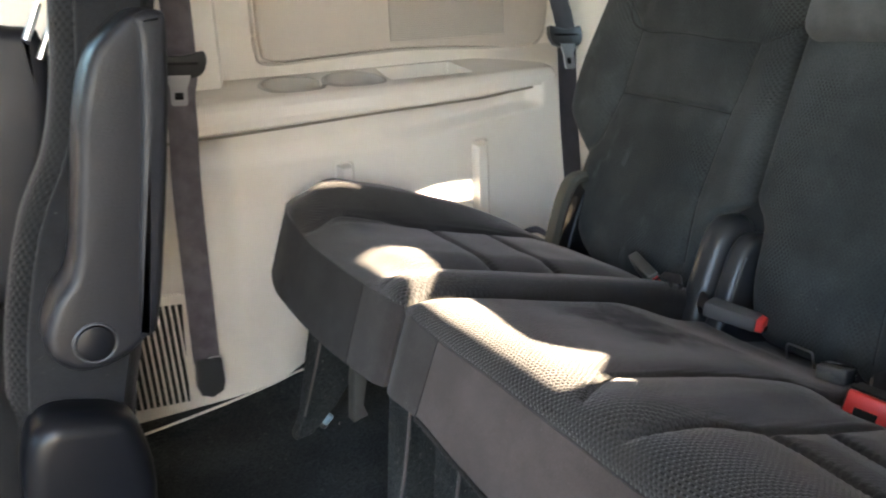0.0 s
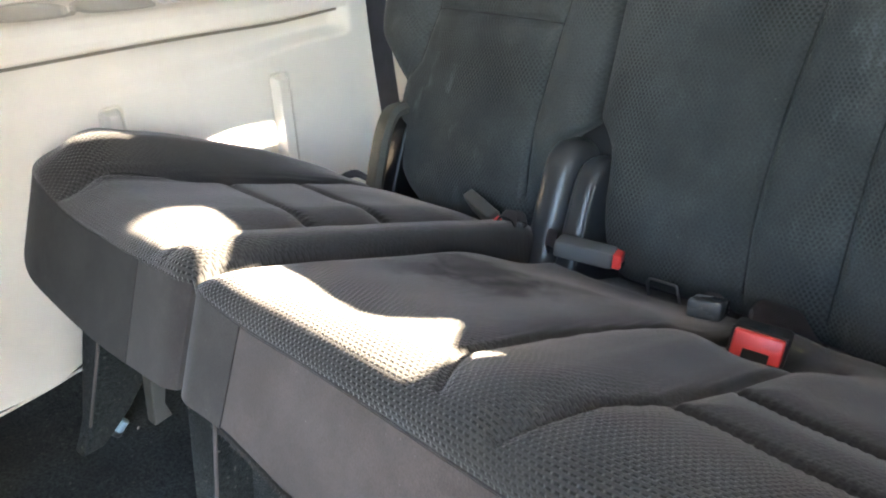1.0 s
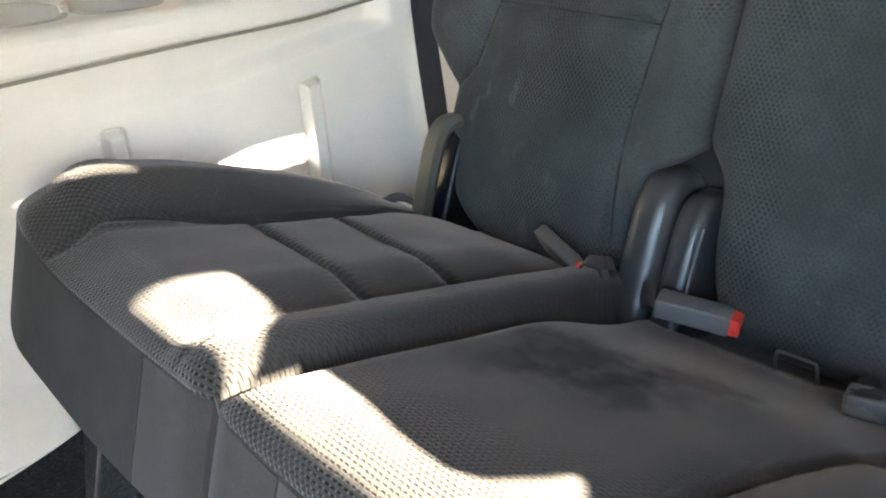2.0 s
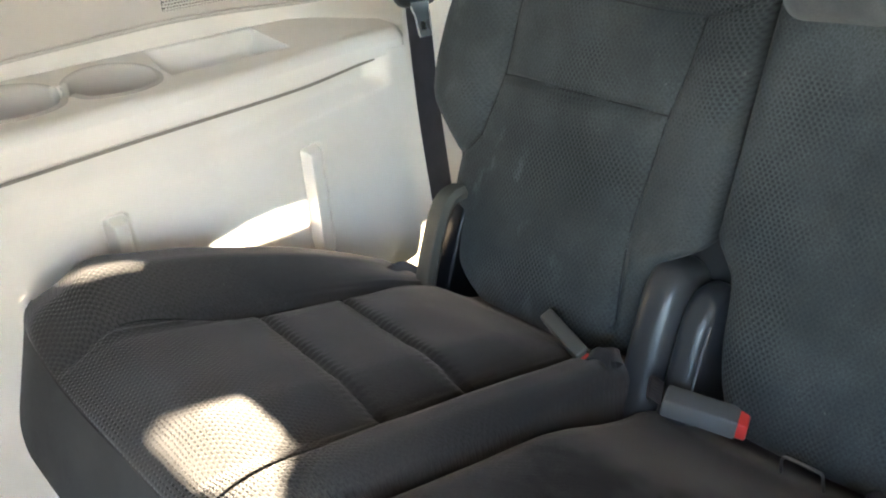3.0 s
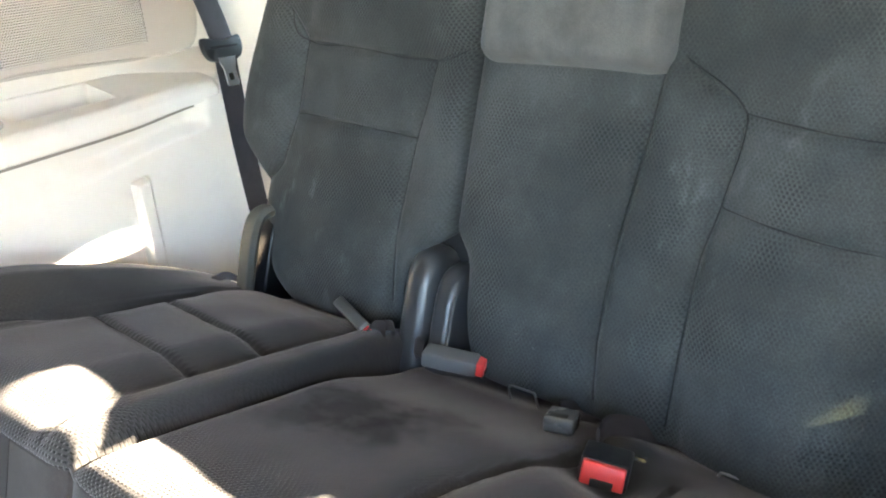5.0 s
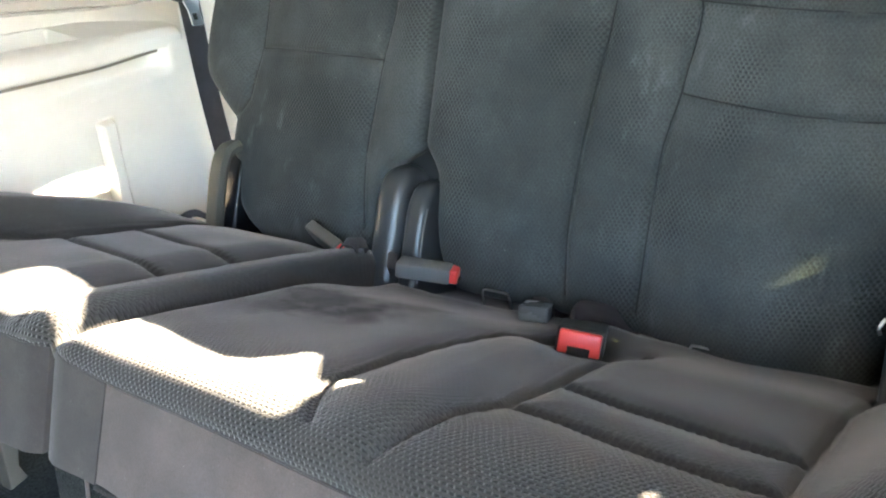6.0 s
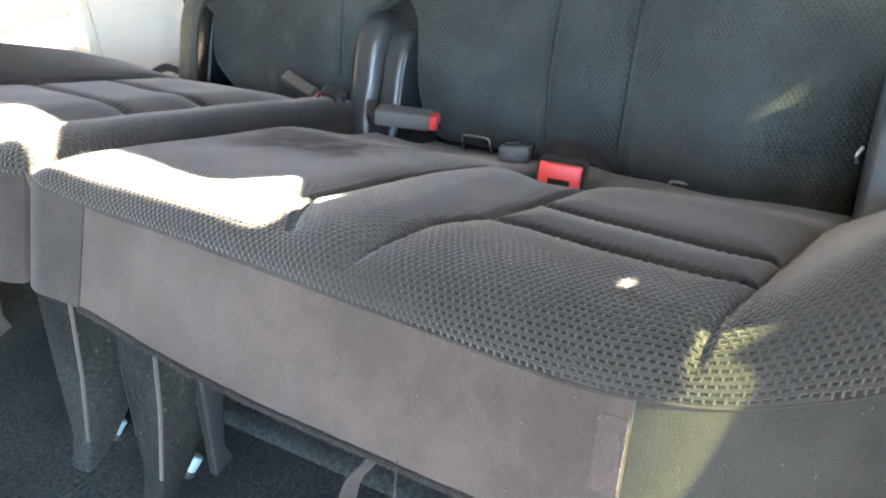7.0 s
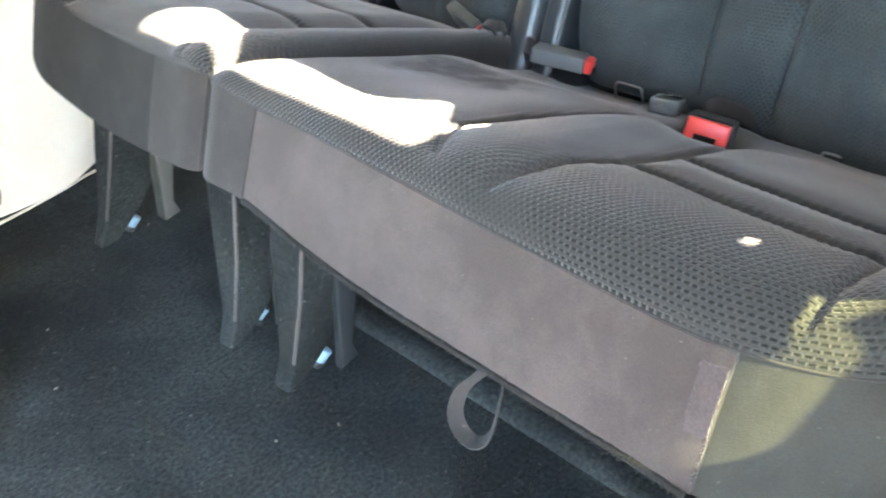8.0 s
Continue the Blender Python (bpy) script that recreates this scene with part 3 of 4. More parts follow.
for cx, cy in CUPS:
    cup = part("cup_holder", cup_wall(cx, cy), CUP, panel, "beige cup holder, inside darkened for shade", sharp=45)
    part("cup_floor", cylinder((cx, cy, shelf_base(cy) - 0.081), 0.0417, 0.004, bevel=0.001, sides=48), CUP_FLOOR, cup, "brown cup holder floor darkened for shade")

# upper trim: outer surround and the inset panel with the speaker grille
part("upper_surround", solid(lambda u, v: Vector((0.285 + 1.1 * u, 1.407 - 0.05 * (1 - ease(0.385, 0.405, 0.285 + 1.1 * u)) - 0.10 * ease(0.85, 1.03, 0.285 + 1.1 * u) * (1 - ease(0.03, 0.16, v)), 0.56 + 0.32 * v)),
                             lambda u, v: Vector((0.285 + 1.1 * u, 1.44, 0.56 + 0.32 * v)), 120, 40), TRIM, panel)
inset = smooth_line([(0.470, 0.90, 0), (0.468, 0.70, 0), (0.470, 0.640, 0), (0.488, 0.616, 0), (0.60, 0.618, 0), (0.75, 0.622, 0), (0.90, 0.614, 0), (1.0, 0.606, 0), (1.045, 0.618, 0), (1.062, 0.66, 0), (1.068, 0.76, 0), (1.07, 0.90, 0)], 6)
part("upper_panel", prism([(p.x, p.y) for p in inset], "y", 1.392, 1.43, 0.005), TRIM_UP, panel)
part("panel_groove", tube([(p.x, 1.406, p.y) for p in smooth_line([(p.x + 0.006 * (1 if p.x > 0.8 else -1), p.y - 0.004, 0) for p in inset[::6]], 6)], 0.003), GRILLE, panel)


def grille_mesh():
    """A perforated plate: rows of fine slanted holes left open between thin bars."""
    bm = bmesh.new()
    x0, x1, z0, z1, s = 0.709, 0.957, 0.632, 0.80, 0.0043
    y = 1.3885
    nz = int((z1 - z0) / (s * 0.87))
    nx = int((x1 - x0) / s)
    for j in range(nz):
        for i in range(nx):
            cx, cz = x0 + (i + 0.5 + 0.5 * (j % 2)) * s, z0 + (j + 0.5) * s * 0.87
            o = [(cx + s * 0.5 * a, cz + s * 0.435 * b) for a, b in ((-1, -1), (1, -1), (1, 1), (-1, 1))]
            n = [(cx + s * 0.24 * a, cz + s * 0.18 * b) for a, b in ((-1, -1), (1, -1), (1, 1), (-1, 1))]
            vo = [bm.verts.new((p[0], y, p[1])) for p in o]
            vn = [bm.verts.new((p[0], y + 0.001, p[1])) for p in n]
            for k in range(4):
                bm.faces.new((vo[k], vo[(k + 1) % 4], vn[(k + 1) % 4], vn[k]))
    return bm


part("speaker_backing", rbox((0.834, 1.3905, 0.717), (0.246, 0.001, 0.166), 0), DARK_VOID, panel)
grille = part("speaker_grille", grille_mesh(), GRILLE, panel, "fine perforated beige speaker grille")

# louvred air vent low on the trim
VENT = [(0.17, 0.105), (0.253, 0.098), (0.262, 0.265), (0.17, 0.275)]
vent = part("vent_frame", prism([(0.16, 0.09), (0.262, 0.084), (0.272, 0.275), (0.262, 0.282), (0.16, 0.288)], "y", 1.284, 1.30, 0.003), TRIM, panel)
# Flat black sheet on the frame, in place of a shaded duct.
part("vent_shade", prism(VENT, "y", 1.2825, 1.284, 0), DARK_VOID, panel)
for k in range(9):
    x = 0.172 + 0.0098 * k
    part("vent_slat", prism([(x + 0.005, 0.10), (x + 0.0085, 0.10), (x + 0.0035, 0.27), (x, 0.27)], "y", 1.2795, 1.284, 0.0006, 1), TRIM, panel)
for z in (0.155, 0.215):
    part("vent_bar", rbox((0.216, 1.2836, z), (0.092, 0.0012, 0.002), 0), TRIM, panel)

# trim behind the bench, beyond the belt
def pillar_y(x, z):
    low = 1.372 - 0.04 * ease(1.063, 1.188, x)
    return low + (1.412 - low) * ease(0.56, 0.60, z) * (1 - ease(1.15, 1.30, x))


pillar = part("rear_pillar_trim", solid(lambda u, v: Vector((1.005 + 0.73 * u, pillar_y(1.005 + 0.73 * u, 0.06 + 1.15 * v), 0.06 + 1.15 * v)), lambda u, v: Vector((1.005 + 0.73 * u, 1.43, 0.06 + 1.15 * v)), 40, 60), TRIM)
tagged(pillar, "pale beige rear pillar trim beside the bench", "pillar trim", kind="structure")
wpillar = part("door_pillar_trim", solid(lambda u, v: Vector((0.05 + 0.32 * u, 1.375 + 0.01 * math.cos(6 * u), 0.50 + 0.72 * v)), lambda u, v: Vector((0.05 + 0.32 * u, 1.44, 0.50 + 0.72 * v)), 20, 20), TRIM)
tagged(wpillar, "beige pillar trim behind the seat belt", "pillar trim", kind="structure")


# Unseen panel, added to keep light off the near end of the bench.
near_light_block = thing("side_trim_panel", (0.7, 0.02, FLOOR), "unseen beige panel added to block light beside the wide bench section", "trim panel", kind="structure")
part("lower_panel", solid(lambda u, v: Vector((0.53 + 0.49 * u, 0.045 - 0.05 * (1 - ease(0, 0.06, u)) - 0.02 * ease(0.8, 1, v), 0.078 + 0.34 * v)),
                          lambda u, v: Vector((0.53 + 0.49 * u, -0.10, 0.078 + 0.34 * v)), 40, 20), TRIM, near_light_block)


# ---- seat belts on the trim ----
def seat_belt(name, path, width, across, mat, label, tongue_at, tongue_turn, metal):
    belt = thing(name, path[-1], label, "seat belt", "side seat belts")
    part("webbing", band(smooth_line(path, 6), width, across), mat, belt)
    m = pose(*tongue_at, *tongue_turn)

    def put(bm):
        bm.transform(m)
        return bm
    wide = smooth_line([(-0.040, 0.008, 0), (-0.038, 0.018, 0), (-0.031, 0.0195, 0), (0.0, 0.014, 0), (0.031, 0.0195, 0), (0.038, 0.018, 0), (0.040, 0.008, 0), (0.037, -0.005, 0), (0.027, -0.015, 0), (0.0, -0.018, 0), (-0.027, -0.015, 0), (-0.037, -0.005, 0)], 4, True)
    t = part("tongue", put(prism([(p.x, p.y) for p in wide], "y", -0.0045, 0.0045, 0.002)), BLACK, belt, "black plastic belt tongue")
    part("tongue_slot", put(rbox((0, -0.0046, 0.004), (0.056, 0.002, 0.0036), 0.0008)), DARK_VOID, t)
    part("latch_plate", put(plate([(-0.017, -0.012), (0.017, -0.012), (0.0155, -0.020), (0.0115, -0.030), (0.0115, -0.052), (0.009, -0.055), (-0.009, -0.055), (-0.0115, -0.052), (-0.0115, -0.030), (-0.0155, -0.020)], [[(-0.006, -0.036), (0.006, -0.036), (0.006, -0.047), (-0.006, -0.047)]], 0.0028, Matrix.Translation((0, -0.0035, 0)) @ TO_XZ)), metal, t, "bare metal latch plate")
    part("latch_window", put(rbox((0, -0.0018, -0.0415), (0.0125, 0.001, 0.0115), 0)), DARK_VOID, t)
    return belt


# Duller steel here stands in for dark reflections in a chrome latch plate.
belt_a = seat_belt("seat_belt", [(0.317, 1.30, 1.05), (0.311, 1.270, 0.80), (0.298, 1.225, 0.633), (0.290, 1.2235, 0.589), (0.287, 1.2245, 0.53), (0.284, 1.235, 0.457), (0.284, 1.252, 0.306), (0.286, 1.272, 0.165)],
                   0.0425, (1, 0, 0.06), BELT, "grey seat belt with tongue hanging along the beige side trim", (0.289, 1.214, 0.635), (8, 3, -8), WIRE)
part("anchor_cover", prism([(0.265, 0.125), (0.270, 0.108), (0.288, 0.100), (0.306, 0.108), (0.311, 0.125), (0.309, 0.168), (0.268, 0.172)], "y", 1.266, 1.282, 0.004), BLACK_GLOSS, belt_a, "glossy dark belt anchor cover")
part("anchor_rim", tube(smooth_line([(0.288, 1.2655, 0.1715), (0.304, 1.2655, 0.1705), (0.3095, 1.2655, 0.165), (0.3105, 1.2655, 0.145), (0.3108, 1.2655, 0.124)], 6), 0.0011, 8), CHROME, belt_a, "bright metal rim of the anchor cover")
seat_belt("seat_belt", [(0.945, 1.30, 1.05), (0.952, 1.25, 0.80), (0.9625, 1.208, 0.655), (0.9655, 1.205, 0.60), (0.974, 1.208, 0.48), (0.983, 1.205, 0.36), (0.99, 1.20, 0.26)],
                   0.047, (1, 0.15, 0.08), BELT_DARK, "dark seat belt with tongue hanging beside the bench backrest", (0.9545, 1.196, 0.632), (-14, 4, 6), CHROME)


# ---- third-row bench ----
RIM40 = [(0.78, 0.389), (0.95, 0.390), (1.06, 0.398), (1.12, 0.415), (1.21, 0.420)]
RIM60 = [(0.06, 0.360), (0.12, 0.359), (0.162, 0.3575), (0.19, 0.3555), (0.235, 0.3565), (0.29, 0.356), (0.378, 0.361), (0.456, 0.366), (0.586, 0.375), (0.696, 0.379), (0.78, 0.389)]
LOW40 = [(0.78, 0.297), (0.98, 0.291), (1.10, 0.305), (1.18, 0.326)]
LOW60 = [(0.06, 0.235), (0.15, 0.248), (0.19, 0.258), (0.24, 0.2655), (0.374, 0.270), (0.531, 0.275), (0.616, 0.285), (0.70, 0.300), (0.78, 0.297)]
SEAM40 = [[(0.40, 1.078), (0.462, 1.094), (0.520, 1.092), (0.600, 1.074), (0.704, 1.077), (0.82, 1.088), (0.95, 1.08)],
          [(0.600, 1.074), (0.588, 0.95), (0.581, 0.845)], [(0.704, 1.077), (0.692, 0.95), (0.684, 0.852)],
          [(0.40, 0.828), (0.485, 0.836), (0.581, 0.845), (0.684, 0.852), (0.809, 0.849), (0.95, 0.84)]]
SEAM60 = [[(0.425, 0.50), (0.477, 0.530), (0.557, 0.527), (0.635, 0.510), (0.701, 0.492), (0.80, 0.478)],
          [(0.414, 0.438), (0.434, 0.432), (0.458, 0.427), (0.490, 0.422), (0.529, 0.403), (0.600, 0.396), (0.70, 0.392), (0.78, 0.388)],
          [(0.529, 0.403), (0.529, 0.361), (0.520, 0.310), (0.512, 0.260), (0.498, 0.203)], [(0.600, 0.396), (0.584, 0.330), (0.578, 0.265), (0.560, 0.200)],
          [(0.405, 0.213), (0.424, 0.211), (0.452, 0.207), (0.498, 0.203), (0.560, 0.200), (0.645, 0.196), (0.80, 0.186)]]


def cushion_top(x, y, seams, lo, hi, bolster):
    z = 0.402 - 0.26 * (x - 0.43) - (0.0 if lo > 0.5 else 0.024) * ease(0.68, 0.83, x) - 0.016 * ease(0.84, 0.90, x)
    z += bolster(x, y)
    d = near_line(x, y, seams)
    z += groove(d, 0.0045, 0.0025, 0.014) if lo > 0.5 else groove(d, 0.006, 0.0045, 0.018)
    z += 0.0006 * math.sin(y * 800) * math.exp(-((d - 0.007) / 0.006) ** 2)
    for side in (y - lo, hi - y):
        if side < 0.028:
            z -= 0.028 * (1 - math.sqrt(max(1 - (1 - side / 0.028) ** 2, 0)))
    return z + 0.0015 * noise.noise(Vector((x * 14, y * 14, 0)))


def bolster40(x, y):
    tall = lerp_table([(0.39, 0.035), (0.43, 0.045), (0.46, 0.061), (0.52, 0.064), (0.60, 0.061), (0.70, 0.050), (0.78, 0.033), (0.87, 0.006), (0.95, 0.0)], x)
    outer = tall * ease(1.072, 1.150, y) - 0.05 * ease(1.165, 1.212, y) ** 2
    inner = 0.017 * (1 - ease(0.825, 0.86, y))
    pad = 0.018 * ease(0.835, 0.92, y) * (1 - ease(1.085, 1.14, y)) * (1 - ease(0.76, 0.92, x)) * ease(0.40, 0.46, x)
    return outer + inner + pad


def bolster60(x, y):
    tall = lerp_table([(0.39, 0.03), (0.46, 0.05), (0.60, 0.055), (0.70, 0.04), (0.80, 0.015), (0.95, 0.0)], x)
    outer = tall * (1 - ease(0.10, 0.205, y))
    ridge = 0.006 * ease(0.42, 0.46, y) * (1 - ease(0.47, 0.53, y))
    dip = -0.004 * ease(0.55, 0.62, y) * (1 - ease(0.70, 0.76, y)) * ease(0.5, 0.6, x)
    nest = -0.036 * math.exp(-((x - 0.742) / 0.050) ** 2 - ((y - 0.442) / 0.044) ** 2)
    return outer + ridge + dip + nest


def corner_shift(y):
    """How far the front edge falls back at the rounded outer corners."""
    return 3.0 * max(0.27 - y, 0) ** 2 + 3.0 * max(y - 1.11, 0) ** 2 + 0.009 * max(1 - abs(y - 0.7815) / 0.03, 0) ** 2


def cushion(name, lo, hi, seams, rim, bolster, parent, n, mat):
    def along(v):
        return 0.950 - 0.552 * math.sin(v * math.pi / 2)

    def top(u, v):
        y = lo + (hi - lo) * u
        x = along(v)
        z = cushion_top(x, y, seams, lo, hi, bolster)
        zr = lerp_table(rim, y)
        if x < 0.490:
            k = math.sqrt(max(1 - ((0.490 - x) / 0.0922) ** 2, 0))
            z = zr + (z - zr) * k
        return Vector((x + corner_shift(y) * (1 - ease(0.42, 0.75, x)), y, z))

    def under(u, v):
        p = top(u, v)
        return Vector((p.x + 0.004, p.y, min(p.z - 0.012, 0.30 - 0.06 * ease(0.6, 0.85, p.x))))
    run = [0.0]
    for k in range(1, 201):
        a, b = top(0.5, (k - 1) / 200), top(0.5, k / 200)
        run.append(run[-1] + (b - a).length)
    return part(name, solid(top, under, n, 210, lambda u, v: (lo + (hi - lo) * u, run[min(int(v * 200), 199)] + (v * 200 - min(int(v * 200), 199)) * (run[min(int(v * 200), 199) + 1] - run[min(int(v * 200), 199)]))), mat, parent)


def cushion_seams(seams, lo, hi, bolster, parent):
    """A dark sewn line in each cleft of a cushion."""
    for line in seams:
        pts = [p for p in smooth_line([(x, y, 0) for x, y in line], 10) if 0.464 < p.x < 0.93]
        part("seam", tube([(p.x, p.y, cushion_top(p.x, p.y, seams, lo, hi, bolster) - 0.0006) for p in pts], 0.001, 5), PIPING, parent)


def skirt(name, lo, hi, rim, low, mat, parent, label="", proud=0.0, n=60):
    def face(u, v):
        y = lo + (hi - lo) * u
        zr, zl = lerp_table(rim, y) - 0.001, lerp_table(low, y)
        z = zl + (zr - zl) * v
        x = 0.366 + 0.031 * v + corner_shift(y) - proud + 0.0012 * noise.noise(Vector((y * 9, z * 12, 3)))
        return Vector((x, y, z))
    return part(name, solid(face, lambda u, v: face(u, v) + Vector((0.006, 0, 0)), n, 16, lambda u, v: (lo + (hi - lo) * u, 0.12 * v)), mat, parent, label)


def rim_piping(lo, hi, rim, parent):
    pts = [(0.3978 + corner_shift(lo + (hi - lo) * k / 50), lo + (hi - lo) * k / 50, lerp_table(rim, lo + (hi - lo) * k / 50) + 0.0005) for k in range(51)]
    part("piping", tube(pts, 0.0007, 6), CLOTH_MID, parent)


def back_x(z):
    return 0.952 + 0.36 * (z - 0.54)


def backrest(name, left, right, bottom, top, seams, swell, parent, nu, nv, lift, edge=0.035):
    """left and right: tables of z to y at the two sides."""
    def front(u, v):
        z = bottom + (top - bottom) * v
        a, b = lerp_table(right, z), lerp_table(left, z)
        y = a + (b - a) * u
        z += lift(y) * (1 - v)
        x = back_x(z) - swell(y, z)
        x -= groove(near_line(y, z, seams), 0.0075, 0.005, 0.018) * ease(0.0, 0.06, z - bottom - lift(y))
        for side in (y - a, b - y):
            if side < edge:
                x += 0.028 * (1 - math.sqrt(max(1 - (1 - side / edge) ** 2, 0)))
        k = (z - bottom - lift(y)) / 0.06
        if k < 1:
            x += 0.042 * (1 - math.sqrt(max(1 - (1 - k) ** 2, 0)))
        k = (top - z) / 0.04
        if k < 1:
            x += 0.04 * (1 - math.sqrt(max(1 - (1 - k) ** 2, 0)))
        return Vector((x + 0.0012 * noise.noise(Vector((y * 13, z * 13, 7))), y, z))

    def behind(u, v):
        p = front(u, v)
        return Vector((max(p.x + 0.01, back_x(p.z) + 0.085), p.y, p.z))

    def uv(u, v):
        p = front(u, v)
        return (p.y, p.z * 1.08)
    ob = part(name, solid(front, behind, nu, nv, uv), KNIT_BACK_LIT, parent)
    # Thin dark tubes stand in for the shade in the clefts.
    for line in seams:
        pts = []
        for p in smooth_line([(y, z, 0) for y, z in line], 10):
            a, b = lerp_table(right, p.y), lerp_table(left, p.y)
            q = front(min(max((p.x - a) / (b - a), 0), 1), (p.y - bottom) / (top - bottom))
            if edge * 0.3 < p.x - a and p.x < b - edge * 0.3 and p.y > bottom + 0.02:
                pts.append(q + Vector((-0.0003, 0, 0)))
        part("seam", tube(pts, 0.0010, 5, up=Vector((1, 0, 0.2))), SEAM_BACK, parent)
    return ob


def leg(y, parent, bolt=0.040, hook=BLACK, dx=0.0, foot=0.0):
    """A carpet-clad folding leg: a tapered wedge with a pale edge, a hook behind it and a bolt."""
    bm = bmesh.new()
    ring = []
    for z, x0, x1, ya, yb in ((0.30, 0.384, 0.50, y - 0.022, y + 0.032), (0.20, 0.380, 0.47, y - 0.004, y + 0.042), (0.11, 0.377, 0.43, y + 0.022, y + 0.050), (FLOOR + 0.002, 0.368, 0.398, y + 0.033, y + 0.058)):
        x0, x1 = x0 + dx + foot * (0.30 - z) / 0.22, x1 + dx + foot * (0.30 - z) / 0.22
        ring.append([bm.verts.new(p) for p in ((x0, ya, z), (x0 - 0.002, yb, z), (x1, yb + 0.004, z), (x1, ya + 0.006, z))])
    for a, b in zip(ring, ring[1:]):
        for k in range(4):
            bm.faces.new((a[k], a[(k + 1) % 4], b[(k + 1) % 4], b[k]))
    bm.faces.new(ring[0])
    bm.faces.new(ring[-1])
    bmesh.ops.recalc_face_normals(bm, faces=bm.faces)
    bmesh.ops.bevel(bm, geom=list(bm.edges), offset=0.004, segments=2, profile=0.5, affect="EDGES")
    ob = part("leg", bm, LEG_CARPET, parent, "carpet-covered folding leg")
    part("leg_edge", tube([(0.383 + dx, y - 0.020, 0.295), (0.379 + dx + foot * 0.45, y - 0.002, 0.20), (0.376 + dx + foot * 0.86, y + 0.024, 0.11)], 0.0018, 6), CLOTH, ob)
    part("bolt", cylinder((0.421 + dx + foot, y + bolt - 0.003, 0.087), 0.0062, 0.017, (40, 0, 60), 0.0018), BLUISH, ob, "pale blue bolt head")
    part("bolt_collar", cylinder((0.416 + dx + foot, y + bolt + 0.004, 0.078), 0.0088, 0.010, (40, 0, 60), 0.002), BLACK, ob)
    if hook:
        half = 0.0125 if hook == FLAP else 0.006
        part("hook", prism([(x + dx, z) for x, z in ((0.425, 0.30), (0.452, 0.30), (0.449, 0.20), (0.432, 0.120), (0.438, 0.10), (0.414, 0.095), (0.420, 0.18))], "y", y - half, y + half, 0.003), hook, ob)
    return ob


bench40 = thing("bench_seat", (0.6, 0.98, FLOOR), "narrow charcoal cloth section of the split third-row bench", "seat", "split bench sections")
cushion("cushion", 0.784, 1.212, SEAM40, RIM40, bolster40, bench40, 190, KNIT)
cushion_seams(SEAM40, 0.784, 1.212, bolster40, bench40)
skirt("front_skirt", 0.8785, 1.195, RIM40, LOW40, CLOTH_DARK, bench40, "dark plain cloth skirt below the cushion, holding part of its shade")
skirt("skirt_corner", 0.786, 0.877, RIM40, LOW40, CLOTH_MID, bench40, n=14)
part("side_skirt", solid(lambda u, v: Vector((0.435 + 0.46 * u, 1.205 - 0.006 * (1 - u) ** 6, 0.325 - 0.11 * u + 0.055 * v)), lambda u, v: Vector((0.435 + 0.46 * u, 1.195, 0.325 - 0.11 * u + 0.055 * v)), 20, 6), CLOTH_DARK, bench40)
rim_piping(0.79, 1.19, RIM40, bench40)
part("seat_pan", rbox((0.66, 0.995, 0.262), (0.50, 0.40, 0.04), 0.01, (0, 14, 0)), BLACK, bench40)
SEAMB40 = [[(1.0803, 0.6889), (1.0506, 0.6451), (0.9558, 0.6411), (0.8126, 0.6309), (0.7464, 0.6584)], [(1.0506, 0.6451), (1.054, 0.5458), (1.0695, 0.4776), (1.1043, 0.4444)], [(1.054, 0.5458), (0.9586, 0.5437), (0.829, 0.5355)], [(0.8126, 0.6309), (0.8187, 0.5838), (0.829, 0.5355), (0.8341, 0.49), (0.841, 0.4111), (0.8337, 0.3273)]]


def swell40(y, z):
    side = 0.022 * ease(1.04, 1.10, y) * ease(0.44, 0.52, z)
    return side + 0.016 * ease(0.645, 0.69, z) * ease(0.755, 0.80, y) * (1 - ease(1.0, 1.06, y)) + 0.008 * (1 - ease(0.775, 0.83, y)) + 0.006 * math.sin(max(min((y - 0.83) / 0.21, 1), 0) * math.pi)


backrest("backrest", [(0.29, 1.055), (0.335, 1.084), (0.39, 1.106), (0.44, 1.113), (0.477, 1.132), (0.522, 1.157), (0.595, 1.158), (0.66, 1.146), (0.84, 1.10)],
         [(0.283, 0.816), (0.316, 0.811), (0.355, 0.808), (0.374, 0.804), (0.391, 0.797), (0.404, 0.785), (0.413, 0.770), (0.422, 0.757), (0.44, 0.754), (0.50, 0.754), (0.84, 0.750)], 0.276, 0.84, SEAMB40, swell40, bench40, 120, 150, lambda y: 0.0)
# Black box added to keep the gap below this backrest dark.
part("back_gap_filler", rbox((0.955, 0.94, 0.25), (0.03, 0.32, 0.28), 0.01), BLACK, bench40)
leg(1.080, bench40, hook=FLAP, dx=0.035, foot=-0.032)

bench60 = thing("bench_seat", (0.6, 0.45, FLOOR), "wide charcoal cloth section of the split third-row bench, sat-on and dusty", "seat", "split bench sections")
cushion("cushion", 0.075, 0.779, SEAM60, RIM60, bolster60, bench60, 290, KNIT_WIDE)
cushion_seams(SEAM60, 0.075, 0.779, bolster60, bench60)
skirt("front_skirt", 0.238, 0.698, RIM60, LOW60, CLOTH, bench60, "brownish grey plain cloth skirt with a frayed end")
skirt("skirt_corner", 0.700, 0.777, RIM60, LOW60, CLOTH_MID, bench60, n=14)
# The end piece's shade is put into its cloth colour.
skirt("skirt_side", 0.085, 0.2374, RIM60, LOW60, CLOTH_SIDE_SHADE, bench60, proud=-0.001, n=24)
rim_piping(0.09, 0.775, RIM60, bench60)
